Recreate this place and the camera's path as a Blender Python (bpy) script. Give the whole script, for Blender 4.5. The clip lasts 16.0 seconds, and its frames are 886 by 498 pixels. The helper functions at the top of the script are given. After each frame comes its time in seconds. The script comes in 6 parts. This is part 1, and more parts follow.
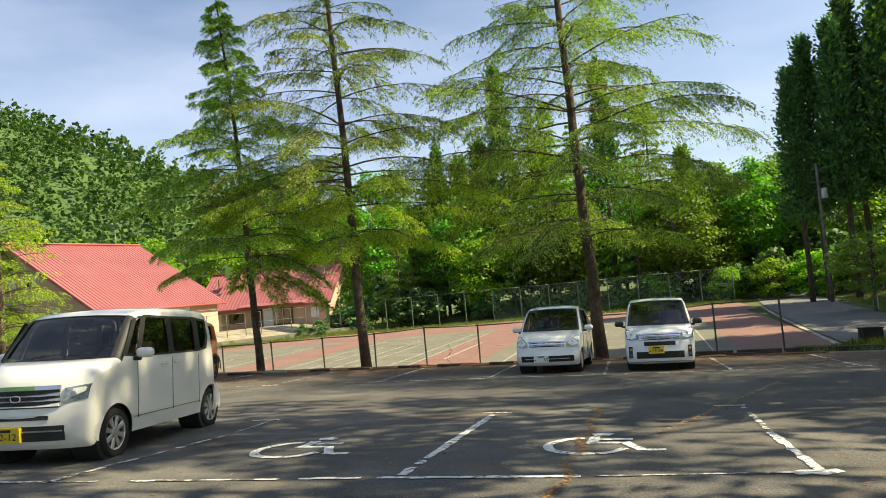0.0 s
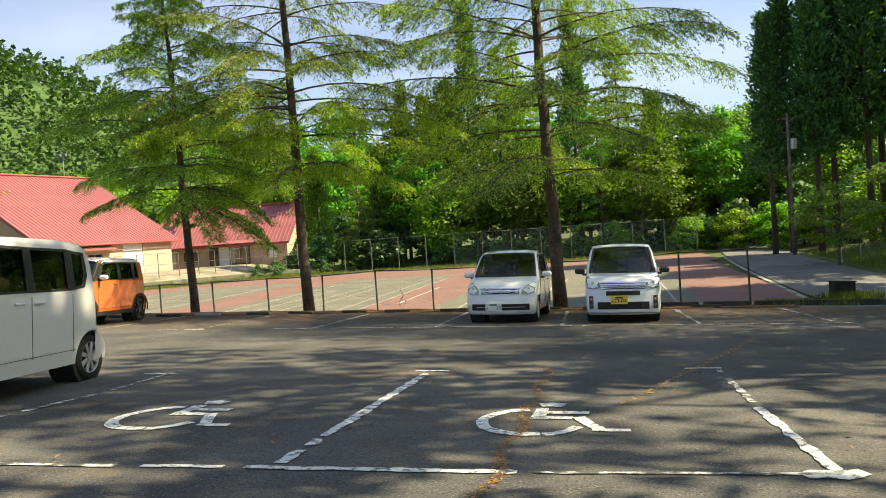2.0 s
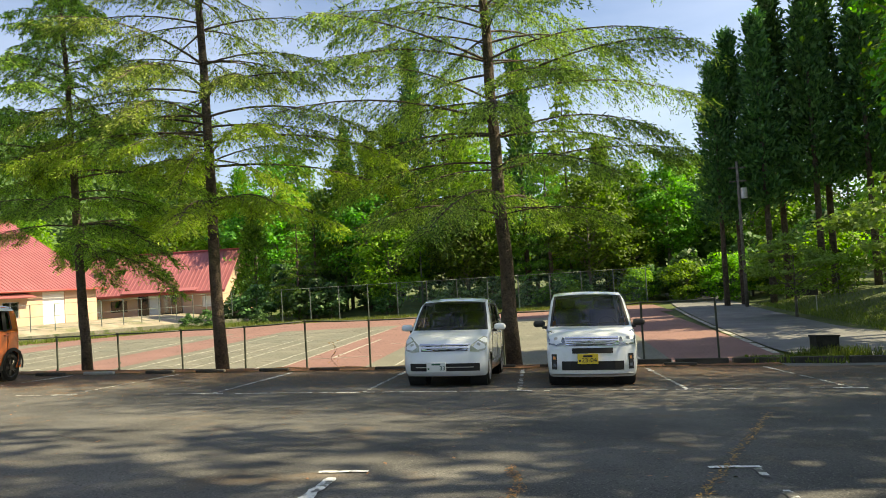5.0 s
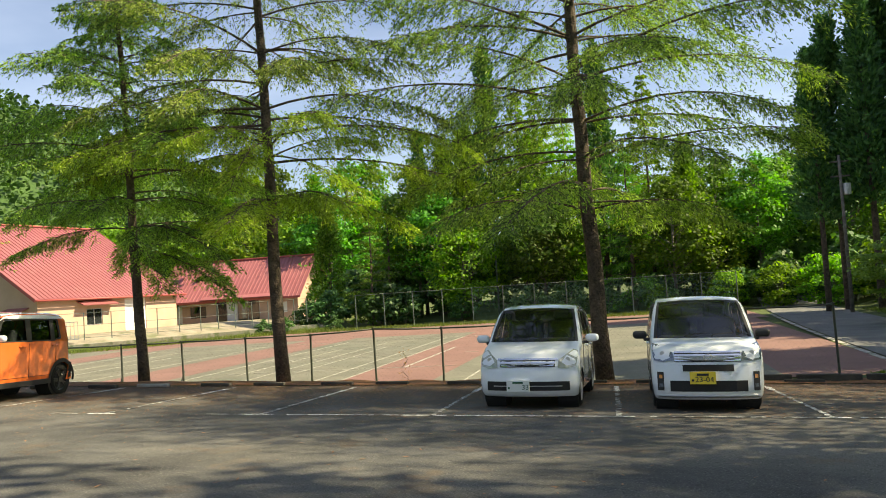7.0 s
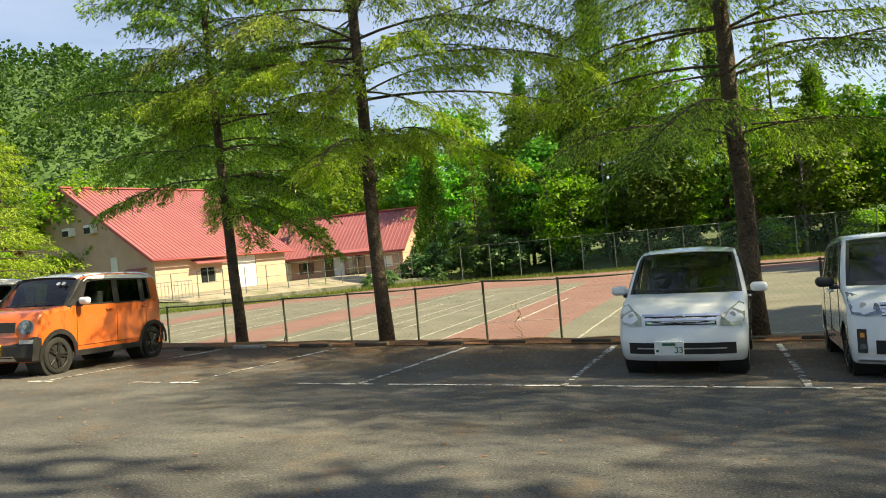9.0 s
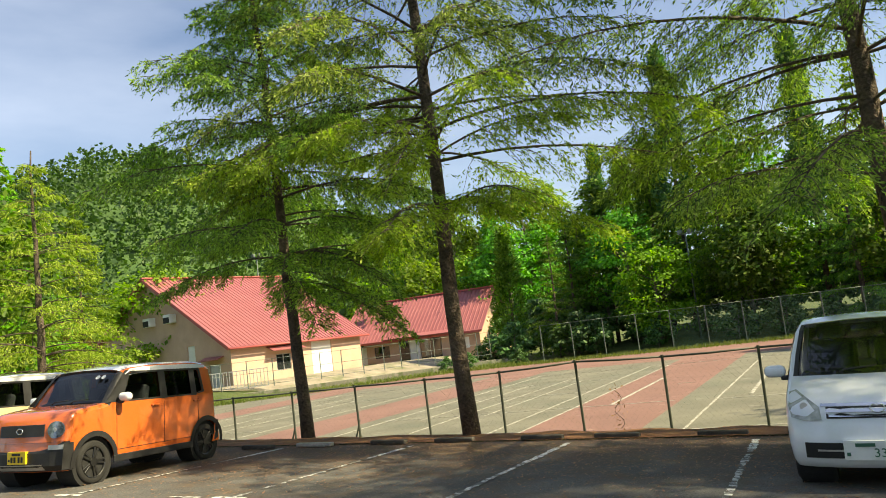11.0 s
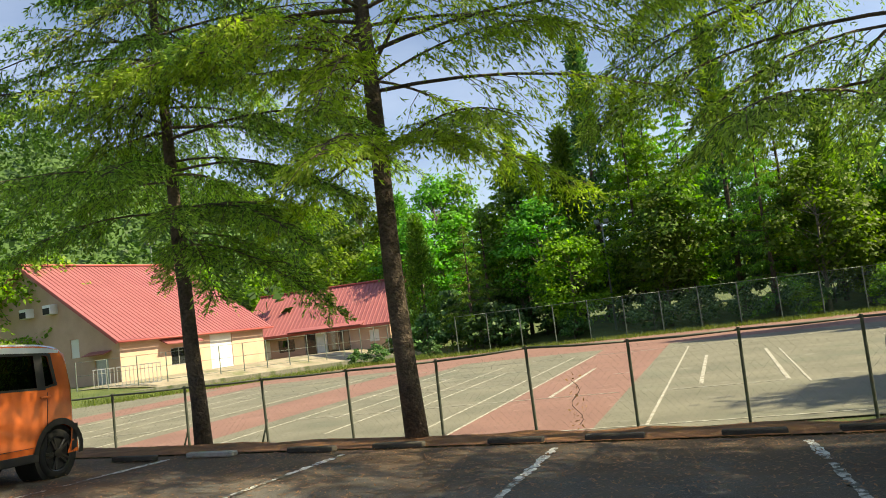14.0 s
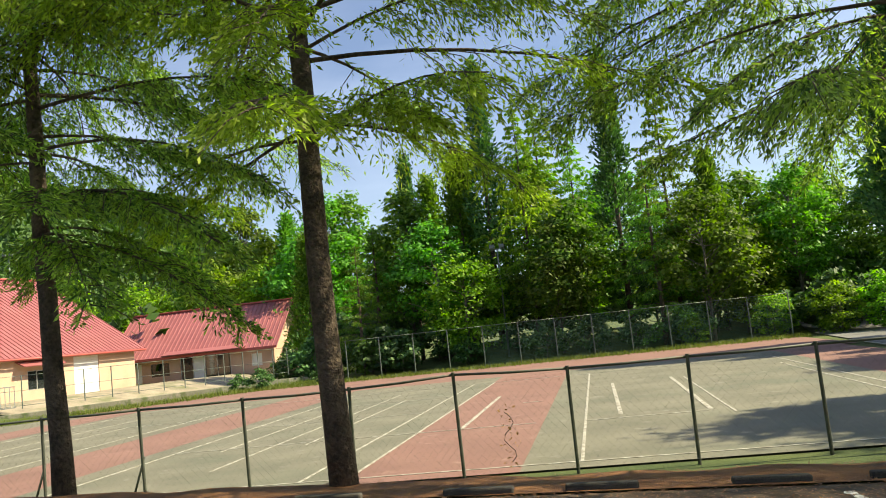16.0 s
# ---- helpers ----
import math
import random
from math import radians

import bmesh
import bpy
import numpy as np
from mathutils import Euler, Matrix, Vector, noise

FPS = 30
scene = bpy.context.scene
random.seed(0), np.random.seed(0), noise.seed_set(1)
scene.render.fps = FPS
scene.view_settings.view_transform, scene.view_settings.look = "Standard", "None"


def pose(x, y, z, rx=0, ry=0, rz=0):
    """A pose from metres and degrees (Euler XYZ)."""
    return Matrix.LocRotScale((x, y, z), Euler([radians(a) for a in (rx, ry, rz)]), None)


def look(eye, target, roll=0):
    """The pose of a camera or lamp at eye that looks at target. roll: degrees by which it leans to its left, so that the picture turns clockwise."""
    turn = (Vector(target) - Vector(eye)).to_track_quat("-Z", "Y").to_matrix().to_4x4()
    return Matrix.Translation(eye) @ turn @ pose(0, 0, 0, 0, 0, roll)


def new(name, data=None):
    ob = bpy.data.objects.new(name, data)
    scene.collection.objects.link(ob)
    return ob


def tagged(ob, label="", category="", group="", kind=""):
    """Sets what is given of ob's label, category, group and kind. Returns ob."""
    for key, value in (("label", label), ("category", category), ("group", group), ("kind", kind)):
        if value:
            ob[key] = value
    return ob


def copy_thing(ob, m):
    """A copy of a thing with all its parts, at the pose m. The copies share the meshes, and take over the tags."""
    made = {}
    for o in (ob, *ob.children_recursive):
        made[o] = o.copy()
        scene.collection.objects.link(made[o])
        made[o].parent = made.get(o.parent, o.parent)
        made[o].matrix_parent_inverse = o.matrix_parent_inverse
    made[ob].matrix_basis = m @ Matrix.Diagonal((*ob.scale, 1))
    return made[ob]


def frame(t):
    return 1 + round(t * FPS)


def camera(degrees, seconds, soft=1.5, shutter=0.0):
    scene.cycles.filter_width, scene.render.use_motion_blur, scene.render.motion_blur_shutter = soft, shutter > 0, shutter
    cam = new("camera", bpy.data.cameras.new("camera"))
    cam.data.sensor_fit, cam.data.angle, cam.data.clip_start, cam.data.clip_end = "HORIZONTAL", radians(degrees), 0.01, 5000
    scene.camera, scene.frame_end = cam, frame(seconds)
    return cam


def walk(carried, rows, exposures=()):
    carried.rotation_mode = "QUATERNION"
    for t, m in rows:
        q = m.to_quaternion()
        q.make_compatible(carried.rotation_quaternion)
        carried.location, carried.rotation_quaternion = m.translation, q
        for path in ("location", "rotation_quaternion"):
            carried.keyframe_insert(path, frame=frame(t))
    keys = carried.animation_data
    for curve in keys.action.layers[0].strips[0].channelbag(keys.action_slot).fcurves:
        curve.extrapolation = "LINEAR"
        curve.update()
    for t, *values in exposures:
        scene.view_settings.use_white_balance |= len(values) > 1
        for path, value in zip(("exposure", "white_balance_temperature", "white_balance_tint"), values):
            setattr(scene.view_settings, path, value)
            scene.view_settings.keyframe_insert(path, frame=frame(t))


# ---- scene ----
cam = camera(59.2, 16.0, soft=0.95)
EXPOSURES = [(0.0, 1.06, 9200, 0), (3.0, 1.17, 9200, 0), (7.5, 1.06, 9200, -1), (9.5, 1.06, 9500, -2), (13.0, 1.02, 9300, -2), (16.0, 1.02, 8700, -1)]
PATH = [
    (0, (2.055, 0.847, 1.174), (1.564, 2.783, 1.281), -5.4),
    (0.5, (2.041, 1.302, 1.139), (1.700, 3.273, 1.185), -6.1),
    (1, (2.080, 1.741, 1.078), (1.677, 3.700, 1.038), -3.7),
    (1.5, (2.026, 2.207, 1.063), (1.518, 4.140, 0.997), -3.1),
    (2, (2.014, 2.656, 1.040), (1.597, 4.612, 0.998), -3.9),
    (2.5, (1.999, 3.149, 1.041), (1.790, 5.138, 1.022), -4.9),
    (3, (1.974, 3.569, 1.009), (1.838, 5.564, 0.981), -3.2),
    (3.5, (1.985, 4.053, 1.005), (1.848, 6.048, 1.023), -2.5),
    (4, (1.898, 4.482, 0.969), (1.842, 6.481, 0.983), -3.4),
    (4.5, (1.822, 4.966, 0.953), (1.699, 6.960, 1.036), -4.5),
    (5, (1.648, 5.408, 0.913), (1.376, 7.388, 0.991), -3.5),
    (5.2, (1.592, 5.553, 0.901), (1.221, 7.518, 0.946), -2.4),
    (7.3, (1.215, 7.615, 0.888), (0.725, 9.551, 0.997), -4.1),
    (7.5, (1.159, 7.815, 0.883), (0.627, 9.741, 0.975), -4.3),
    (8, (1.012, 8.288, 0.877), (0.403, 10.191, 0.973), -5.4),
    (8.5, (0.760, 8.737, 0.841), (0.112, 10.627, 0.916), -5.0),
    (9, (0.526, 9.210, 0.820), (-0.195, 11.076, 0.821), -5.3),
    (9.5, (0.267, 9.622, 0.805), (-0.444, 11.492, 0.798), -7.9),
    (10, (0.081, 9.984, 0.831), (-0.695, 11.822, 0.978), -9.0),
    (10.2, (-0.026, 10.207, 0.854), (-0.831, 12.027, 1.053), -8.9),
    (12.3, (-1.178, 12.108, 0.667), (-2.094, 13.868, 0.917), -5.3),
    (12.5, (-1.323, 12.290, 0.671), (-2.207, 14.064, 0.939), -4.8),
    (13, (-1.638, 12.696, 0.667), (-2.383, 14.535, 0.922), -4.3),
    (13.5, (-1.901, 13.106, 0.630), (-2.558, 14.980, 0.864), -5.1),
    (14, (-2.303, 13.557, 0.594), (-2.951, 15.439, 0.779), -7.0),
    (14.5, (-2.619, 13.924, 0.580), (-3.268, 15.812, 0.704), -7.4),
    (15, (-2.988, 14.356, 0.577), (-3.555, 16.272, 0.669), -7.3),
    (15.5, (-3.272, 14.716, 0.613), (-3.624, 16.680, 0.753), -7.1),
    (16, (-3.589, 15.202, 0.621), (-3.945, 17.158, 0.836), -6.2),
]
walk(cam, [(t, look(eye, target, roll)) for t, eye, target, roll in PATH], EXPOSURES)
# Parking lot above sunken sports courts, cedars along the edge.
def lot_z(x, y):
    """The parking lot falls gently towards the courts."""
    return -0.0315 * min(max(x, -22.0), 18.0) - 0.05 * min(max(y, -12.0), 40.0)


COURT = -2.1


def smooth(a, b, v):
    v = min(max((v - a) / (b - a), 0.0), 1.0)
    return v * v * (3 - 2 * v)


def height(x, y):
    """Height of the land: lot, bank, courts, terrace of the buildings."""
    far = smooth(24.0, 26.6, y)
    ramp = smooth(22.0, 36.0, y)
    k = smooth(5.6, 8.4, x)
    z = lot_z(x, y) * (1 - (far * (1 - k) + ramp * k)) + COURT * (far * (1 - k) + ramp * k)
    left = smooth(-40.0, -46.0, x - 0.25 * (y - 60)) * smooth(30, 44, y)
    z += left * 1.0
    z += smooth(14.0, 20.0, x - 0.07 * (y - 34)) * smooth(24, 34, y) * (1.0 + 0.25 * noise.noise(Vector((x * 0.2, y * 0.2, 0))))
    z += smooth(74.0, 90.0, y) * smooth(-24, -14, x) * 1.5
    z += smooth(110.0, 400.0, math.hypot(x, y - 20)) * 14.0 * smooth(-60, 60, -x)
    return z


def on(x, y, turn=0.0, up=0.0):
    """A pose on the lot, leaning with its slope."""
    n = Vector((0.0315, 0.05, 1.0)).normalized()
    m = n.to_track_quat("Z", "Y").to_matrix().to_4x4()
    ax = m.to_3x3() @ Vector((1, 0, 0))
    m = Matrix.Rotation(-math.atan2(ax.y, ax.x), 4, n) @ m
    return Matrix.Translation((x, y, lot_z(x, y) + up)) @ m @ Matrix.Rotation(radians(turn), 4, "Z")


# ---- world and sun ----
SUN_AZ, SUN_EL = 82.0, 43.5
world = bpy.data.worlds.new("world")
scene.world = world
world.use_nodes = True
wn = world.node_tree
sky = wn.nodes.new("ShaderNodeTexSky")
sky.sky_type, sky.sun_disc = "NISHITA", False
sky.sun_elevation, sky.sun_rotation = radians(SUN_EL), radians(SUN_AZ)
sky.air_density, sky.dust_density, sky.ozone_density = 1.0, 1.2, 1.6
wback = wn.nodes["Background"]
wback.inputs["Strength"].default_value = 0.086
# thin high cloud veil over the sky
wco = wn.nodes.new("ShaderNodeTexCoord")
wmap = wn.nodes.new("ShaderNodeMapping")
wmap.inputs["Scale"].default_value = (1.2, 1.2, 4.0)
wnoise = wn.nodes.new("ShaderNodeTexNoise")
wnoise.inputs["Scale"].default_value, wnoise.inputs["Detail"].default_value = 2.2, 7.0
wramp = wn.nodes.new("ShaderNodeValToRGB")
wramp.color_ramp.elements[0].position, wramp.color_ramp.elements[1].position = 0.36, 0.72
wramp.color_ramp.elements[0].color, wramp.color_ramp.elements[1].color = (0.03, 0.03, 0.03, 1), (0.28, 0.28, 0.28, 1)
wmix = wn.nodes.new("ShaderNodeMixRGB")
wmix.inputs["Color2"].default_value = (8.2, 8.8, 10.0, 1)
wn.links.new(wco.outputs["Generated"], wmap.inputs["Vector"])
wn.links.new(wmap.outputs["Vector"], wnoise.inputs["Vector"])
wn.links.new(wnoise.outputs["Fac"], wramp.inputs["Fac"])
wn.links.new(wramp.outputs["Color"], wmix.inputs["Fac"])
wn.links.new(sky.outputs["Color"], wmix.inputs["Color1"])
wtint = wn.nodes.new("ShaderNodeMixRGB")
wtint.blend_type, wtint.inputs["Fac"].default_value, wtint.inputs["Color2"].default_value = "MULTIPLY", 1.0, (0.88, 0.95, 1.28, 1)
wn.links.new(wmix.outputs["Color"], wtint.inputs["Color1"])
wn.links.new(wtint.outputs["Color"], wback.inputs["Color"])

sun = new("sun", bpy.data.lights.new("sun", "SUN"))
sun.data.energy, sun.data.angle, sun.data.color = 5.0, radians(0.55), (1.0, 0.94, 0.84)
sdir = Vector((math.sin(radians(SUN_AZ)) * math.cos(radians(SUN_EL)), math.cos(radians(SUN_AZ)) * math.cos(radians(SUN_EL)), math.sin(radians(SUN_EL))))
sun.matrix_world = look(sdir * 60, (0, 0, 0))


# ---- materials ----
def mat(name, c1, c2=None, rough=0.6, metal=0.0, scale=3.0, fine=60.0, bump=0.15, coat=0.0, spec=0.5, dist=0.01, coords="Object", obj_random=0.0, extra=None):
    """Two colours mixed by coarse and fine noise, with a fine bump."""
    m = bpy.data.materials.new(name)
    m.use_nodes = True
    nt = m.node_tree
    b = nt.nodes["Principled BSDF"]
    c2 = c2 or tuple(v * 0.8 for v in c1)
    co = nt.nodes.new("ShaderNodeTexCoord")
    n1, n2 = nt.nodes.new("ShaderNodeTexNoise"), nt.nodes.new("ShaderNodeTexNoise")
    n1.inputs["Scale"].default_value, n1.inputs["Detail"].default_value = scale, 5.0
    n2.inputs["Scale"].default_value, n2.inputs["Detail"].default_value = fine, 3.0
    for n in (n1, n2):
        nt.links.new(co.outputs[coords], n.inputs["Vector"])
    add = nt.nodes.new("ShaderNodeMath")
    add.operation = "MULTIPLY_ADD"
    add.inputs[1].default_value = 0.45
    nt.links.new(n2.outputs["Fac"], add.inputs[0])
    half = nt.nodes.new("ShaderNodeMath")
    half.operation = "MULTIPLY"
    half.inputs[1].default_value = 0.65
    nt.links.new(n1.outputs["Fac"], half.inputs[0])
    nt.links.new(half.outputs[0], add.inputs[2])
    r = nt.nodes.new("ShaderNodeValToRGB")
    r.color_ramp.elements[0].position, r.color_ramp.elements[1].position = 0.38, 0.68
    r.color_ramp.elements[0].color, r.color_ramp.elements[1].color = (*c1, 1), (*c2, 1)
    nt.links.new(add.outputs[0], r.inputs["Fac"])
    out = r.outputs["Color"]
    if obj_random:
        info = nt.nodes.new("ShaderNodeObjectInfo")
        hsv = nt.nodes.new("ShaderNodeHueSaturation")
        mr = nt.nodes.new("ShaderNodeMapRange")
        mr.inputs["To Min"].default_value, mr.inputs["To Max"].default_value = 1 - obj_random, 1 + obj_random
        nt.links.new(info.outputs["Random"], mr.inputs["Value"])
        nt.links.new(mr.outputs["Result"], hsv.inputs["Value"])
        nt.links.new(out, hsv.inputs["Color"])
        out = hsv.outputs["Color"]
    if extra:
        out = extra(nt, co, out)
    nt.links.new(out, b.inputs["Base Color"])
    b.inputs["Roughness"].default_value, b.inputs["Metallic"].default_value = rough, metal
    b.inputs["Coat Weight"].default_value, b.inputs["Specular IOR Level"].default_value = coat, spec
    b.inputs["Coat Roughness"].default_value = 0.04
    if bump:
        bp = nt.nodes.new("ShaderNodeBump")
        bp.inputs["Strength"].default_value, bp.inputs["Distance"].default_value = bump, dist
        nt.links.new(n2.outputs["Fac"], bp.inputs["Height"])
        nt.links.new(bp.outputs["Normal"], b.inputs["Normal"])
    return m


def second(colour, scale, low, high, amount=1.0, detail=6.0):
    """A further stain of that colour, in patches."""
    def go(nt, co, out):
        n = nt.nodes.new("ShaderNodeTexNoise")
        n.inputs["Scale"].default_value, n.inputs["Detail"].default_value = scale, detail
        n.inputs["Roughness"].default_value = 0.65
        nt.links.new(co.outputs["Object"], n.inputs["Vector"])
        mr = nt.nodes.new("ShaderNodeMapRange")
        mr.inputs["From Min"].default_value, mr.inputs["From Max"].default_value = low, high
        mr.inputs["To Max"].default_value = amount
        nt.links.new(n.outputs["Fac"], mr.inputs["Value"])
        mx = nt.nodes.new("ShaderNodeMixRGB")
        mx.inputs["Color2"].default_value = (*colour, 1)
        nt.links.new(mr.outputs["Result"], mx.inputs["Fac"])
        nt.links.new(out, mx.inputs["Color1"])
        return mx.outputs["Color"]
    return go


def dust(colour, y0, y1, scale, amount):
    """Blown needles that thicken towards the trees."""
    def go(nt, co, out):
        xyz, n, g, m, mx = (nt.nodes.new(k) for k in ("ShaderNodeSeparateXYZ", "ShaderNodeTexNoise", "ShaderNodeMapRange", "ShaderNodeMapRange", "ShaderNodeMixRGB"))
        n.inputs["Scale"].default_value, n.inputs["Detail"].default_value, n.inputs["Roughness"].default_value = scale, 9.0, 0.75
        nt.links.new(co.outputs["Object"], xyz.inputs[0])
        nt.links.new(co.outputs["Object"], n.inputs["Vector"])
        g.inputs["From Min"].default_value, g.inputs["From Max"].default_value, g.inputs["To Min"].default_value, g.inputs["To Max"].default_value = y0, y1, -0.26, 0.16
        nt.links.new(xyz.outputs["Y"], g.inputs["Value"])
        add = nt.nodes.new("ShaderNodeMath")
        nt.links.new(n.outputs["Fac"], add.inputs[0])
        nt.links.new(g.outputs["Result"], add.inputs[1])
        m.inputs["From Min"].default_value, m.inputs["From Max"].default_value, m.inputs["To Max"].default_value = 0.44, 0.66, amount
        nt.links.new(add.outputs[0], m.inputs["Value"])
        mx.inputs["Color2"].default_value = (*colour, 1)
        nt.links.new(m.outputs["Result"], mx.inputs["Fac"])
        nt.links.new(out, mx.inputs["Color1"])
        return mx.outputs["Color"]
    return go


def both(*steps):
    def go(nt, co, out):
        for s in steps:
            out = s(nt, co, out)
        return out
    return go


def leaf_mat(name, dark, light, through_colour, amount=0.45, vary=0.12):
    """Leaves: each its own shade, some light passing through."""
    m = bpy.data.materials.new(name)
    m.use_nodes = True
    nt = m.node_tree
    b = nt.nodes["Principled BSDF"]
    geo, info = nt.nodes.new("ShaderNodeNewGeometry"), nt.nodes.new("ShaderNodeObjectInfo")
    r = nt.nodes.new("ShaderNodeValToRGB")
    r.color_ramp.elements[0].color, r.color_ramp.elements[1].color = (*dark, 1), (*light, 1)
    nt.links.new(geo.outputs["Random Per Island"], r.inputs["Fac"])
    hsv = nt.nodes.new("ShaderNodeHueSaturation")
    mr, mh = nt.nodes.new("ShaderNodeMapRange"), nt.nodes.new("ShaderNodeMapRange")
    mr.inputs["To Min"].default_value, mr.inputs["To Max"].default_value = 1 - 2 * vary, 1 + 2 * vary
    mh.inputs["To Min"].default_value, mh.inputs["To Max"].default_value = 0.5 - vary * 0.22, 0.5 + vary * 0.12
    nt.links.new(info.outputs["Random"], mr.inputs["Value"])
    nt.links.new(info.outputs["Random"], mh.inputs["Value"])
    nt.links.new(mr.outputs["Result"], hsv.inputs["Value"])
    nt.links.new(mh.outputs["Result"], hsv.inputs["Hue"])
    nt.links.new(r.outputs["Color"], hsv.inputs["Color"])
    nt.links.new(hsv.outputs["Color"], b.inputs["Base Color"])
    b.inputs["Roughness"].default_value, b.inputs["Specular IOR Level"].default_value = 0.55, 0.3
    t = nt.nodes.new("ShaderNodeBsdfTranslucent")
    tc = nt.nodes.new("ShaderNodeMixRGB")
    tc.blend_type, tc.inputs["Fac"].default_value = "MULTIPLY", 1.0
    tc.inputs["Color2"].default_value = (*through_colour, 1)
    nt.links.new(hsv.outputs["Color"], tc.inputs["Color1"])
    nt.links.new(tc.outputs["Color"], t.inputs["Color"])
    mx = nt.nodes.new("ShaderNodeMixShader")
    mx.inputs["Fac"].default_value = amount
    nt.links.new(b.outputs[0], mx.inputs[1])
    nt.links.new(t.outputs[0], mx.inputs[2])
    nt.links.new(mx.outputs[0], nt.nodes["Material Output"].inputs["Surface"])
    return m


def glass_mat(name, tint, rough=0.01):
    """Thin tinted pane: clear through, with a mirror sheen that grows at grazing angles."""
    m = bpy.data.materials.new(name)
    m.use_nodes = True
    nt = m.node_tree
    clear, gloss, mix, fres = (nt.nodes.new(k) for k in ("ShaderNodeBsdfTransparent", "ShaderNodeBsdfGlossy", "ShaderNodeMixShader", "ShaderNodeFresnel"))
    clear.inputs["Color"].default_value = (*tint, 1)
    gloss.inputs["Roughness"].default_value = rough
    fres.inputs["IOR"].default_value = 1.75
    nt.links.new(fres.outputs[0], mix.inputs["Fac"])
    nt.links.new(clear.outputs[0], mix.inputs[1])
    nt.links.new(gloss.outputs[0], mix.inputs[2])
    nt.links.new(mix.outputs[0], nt.nodes["Material Output"].inputs["Surface"])
    return m


M_ASPHALT = mat("asphalt", (0.047, 0.047, 0.047), (0.125, 0.122, 0.116), 0.9, scale=0.9, fine=70, bump=0.6, dist=0.005, spec=0.25,
                extra=both(second((0.205, 0.19, 0.165), 0.35, 0.48, 0.7, 0.6), second((0.36, 0.34, 0.3), 60.0, 0.58, 0.66, 0.5, 3.0), second((0.012, 0.012, 0.012), 46.0, 0.55, 0.64, 0.65, 3.0), second((0.2, 0.12, 0.06), 1.2, 0.58, 0.72, 0.4), dust((0.135, 0.085, 0.05), 14.5, 22.5, 1.3, 0.7)))
M_ROAD = mat("road_asphalt", (0.10, 0.10, 0.10), (0.17, 0.17, 0.165), 0.9, scale=0.8, fine=90, bump=0.4, extra=second((0.07, 0.07, 0.07), 0.3, 0.55, 0.7, 0.6))
M_LITTER = mat("needle_litter", (0.16, 0.072, 0.034), (0.38, 0.175, 0.075), 0.95, scale=2.5, fine=70, bump=1.0, dist=0.03, extra=second((0.09, 0.06, 0.035), 1.6, 0.56, 0.68, 0.6))
M_GRASS_EARTH = mat("grass_earth", (0.035, 0.062, 0.014), (0.095, 0.12, 0.03), 0.95, scale=0.6, fine=25, bump=0.8, dist=0.05, extra=second((0.12, 0.095, 0.055), 0.4, 0.58, 0.72, 0.5))
M_COURT_GREEN = mat("court_green", (0.107, 0.106, 0.08), (0.178, 0.17, 0.13), 0.88, scale=0.5, fine=40, bump=0.25, extra=both(second((0.10, 0.115, 0.085), 0.22, 0.5, 0.68, 0.7), second((0.33, 0.31, 0.27), 1.6, 0.6, 0.75, 0.5)))
M_COURT_RED = mat("court_red", (0.165, 0.087, 0.074), (0.235, 0.127, 0.106), 0.88, scale=0.5, fine=40, bump=0.25, extra=both(second((0.17, 0.085, 0.07), 0.25, 0.52, 0.7, 0.7), second((0.40, 0.27, 0.22), 1.7, 0.6, 0.75, 0.5)))
M_LINE = mat("court_line_paint", (0.33, 0.32, 0.285), (0.5, 0.49, 0.44), 0.8, scale=2.0, fine=30, bump=0.1, extra=second((0.2, 0.18, 0.14), 3.0, 0.44, 0.56, 0.85))
M_MARK = mat("road_marking_paint", (0.62, 0.62, 0.6), (0.8, 0.8, 0.78), 0.7, scale=4, fine=80, bump=0.3, extra=second((0.09, 0.088, 0.08), 14.0, 0.53, 0.58, 0.9, 8.0))
M_MARK_OLD = mat("worn_marking_paint", (0.5, 0.5, 0.48), (0.7, 0.7, 0.67), 0.75, scale=4, fine=80, bump=0.3, extra=second((0.07, 0.068, 0.06), 9.0, 0.44, 0.53, 0.95, 8.0))
M_BARK = mat("cedar_bark", (0.028, 0.021, 0.016), (0.15, 0.11, 0.082), 0.95, scale=4, fine=22, bump=1.0, dist=0.05)
M_BARK2 = mat("grey_bark", (0.07, 0.06, 0.05), (0.2, 0.18, 0.15), 0.95, scale=3, fine=18, bump=1.0, dist=0.05)
M_CONCRETE = mat("concrete", (0.30, 0.29, 0.27), (0.46, 0.45, 0.42), 0.9, scale=3, fine=60, bump=0.4, extra=second((0.12, 0.12, 0.10), 2.5, 0.55, 0.7, 0.7))
M_BLOCK = mat("black_weathered_block", (0.008, 0.008, 0.008), (0.035, 0.032, 0.028), 0.9, scale=6, fine=50, bump=0.6)
M_CONCRETE_DARK = mat("dark_concrete", (0.03, 0.027, 0.024), (0.09, 0.08, 0.068), 0.95, scale=4, fine=60, bump=0.5)
M_FENCE = mat("fence_metal", (0.035, 0.045, 0.036), (0.09, 0.095, 0.08), 0.6, 0.2, scale=6, fine=60, bump=0.2, extra=second((0.13, 0.07, 0.04), 5.0, 0.55, 0.68, 0.8))
M_NET = mat("teal_net", (0.05, 0.13, 0.11), (0.08, 0.18, 0.15), 0.7, bump=0)
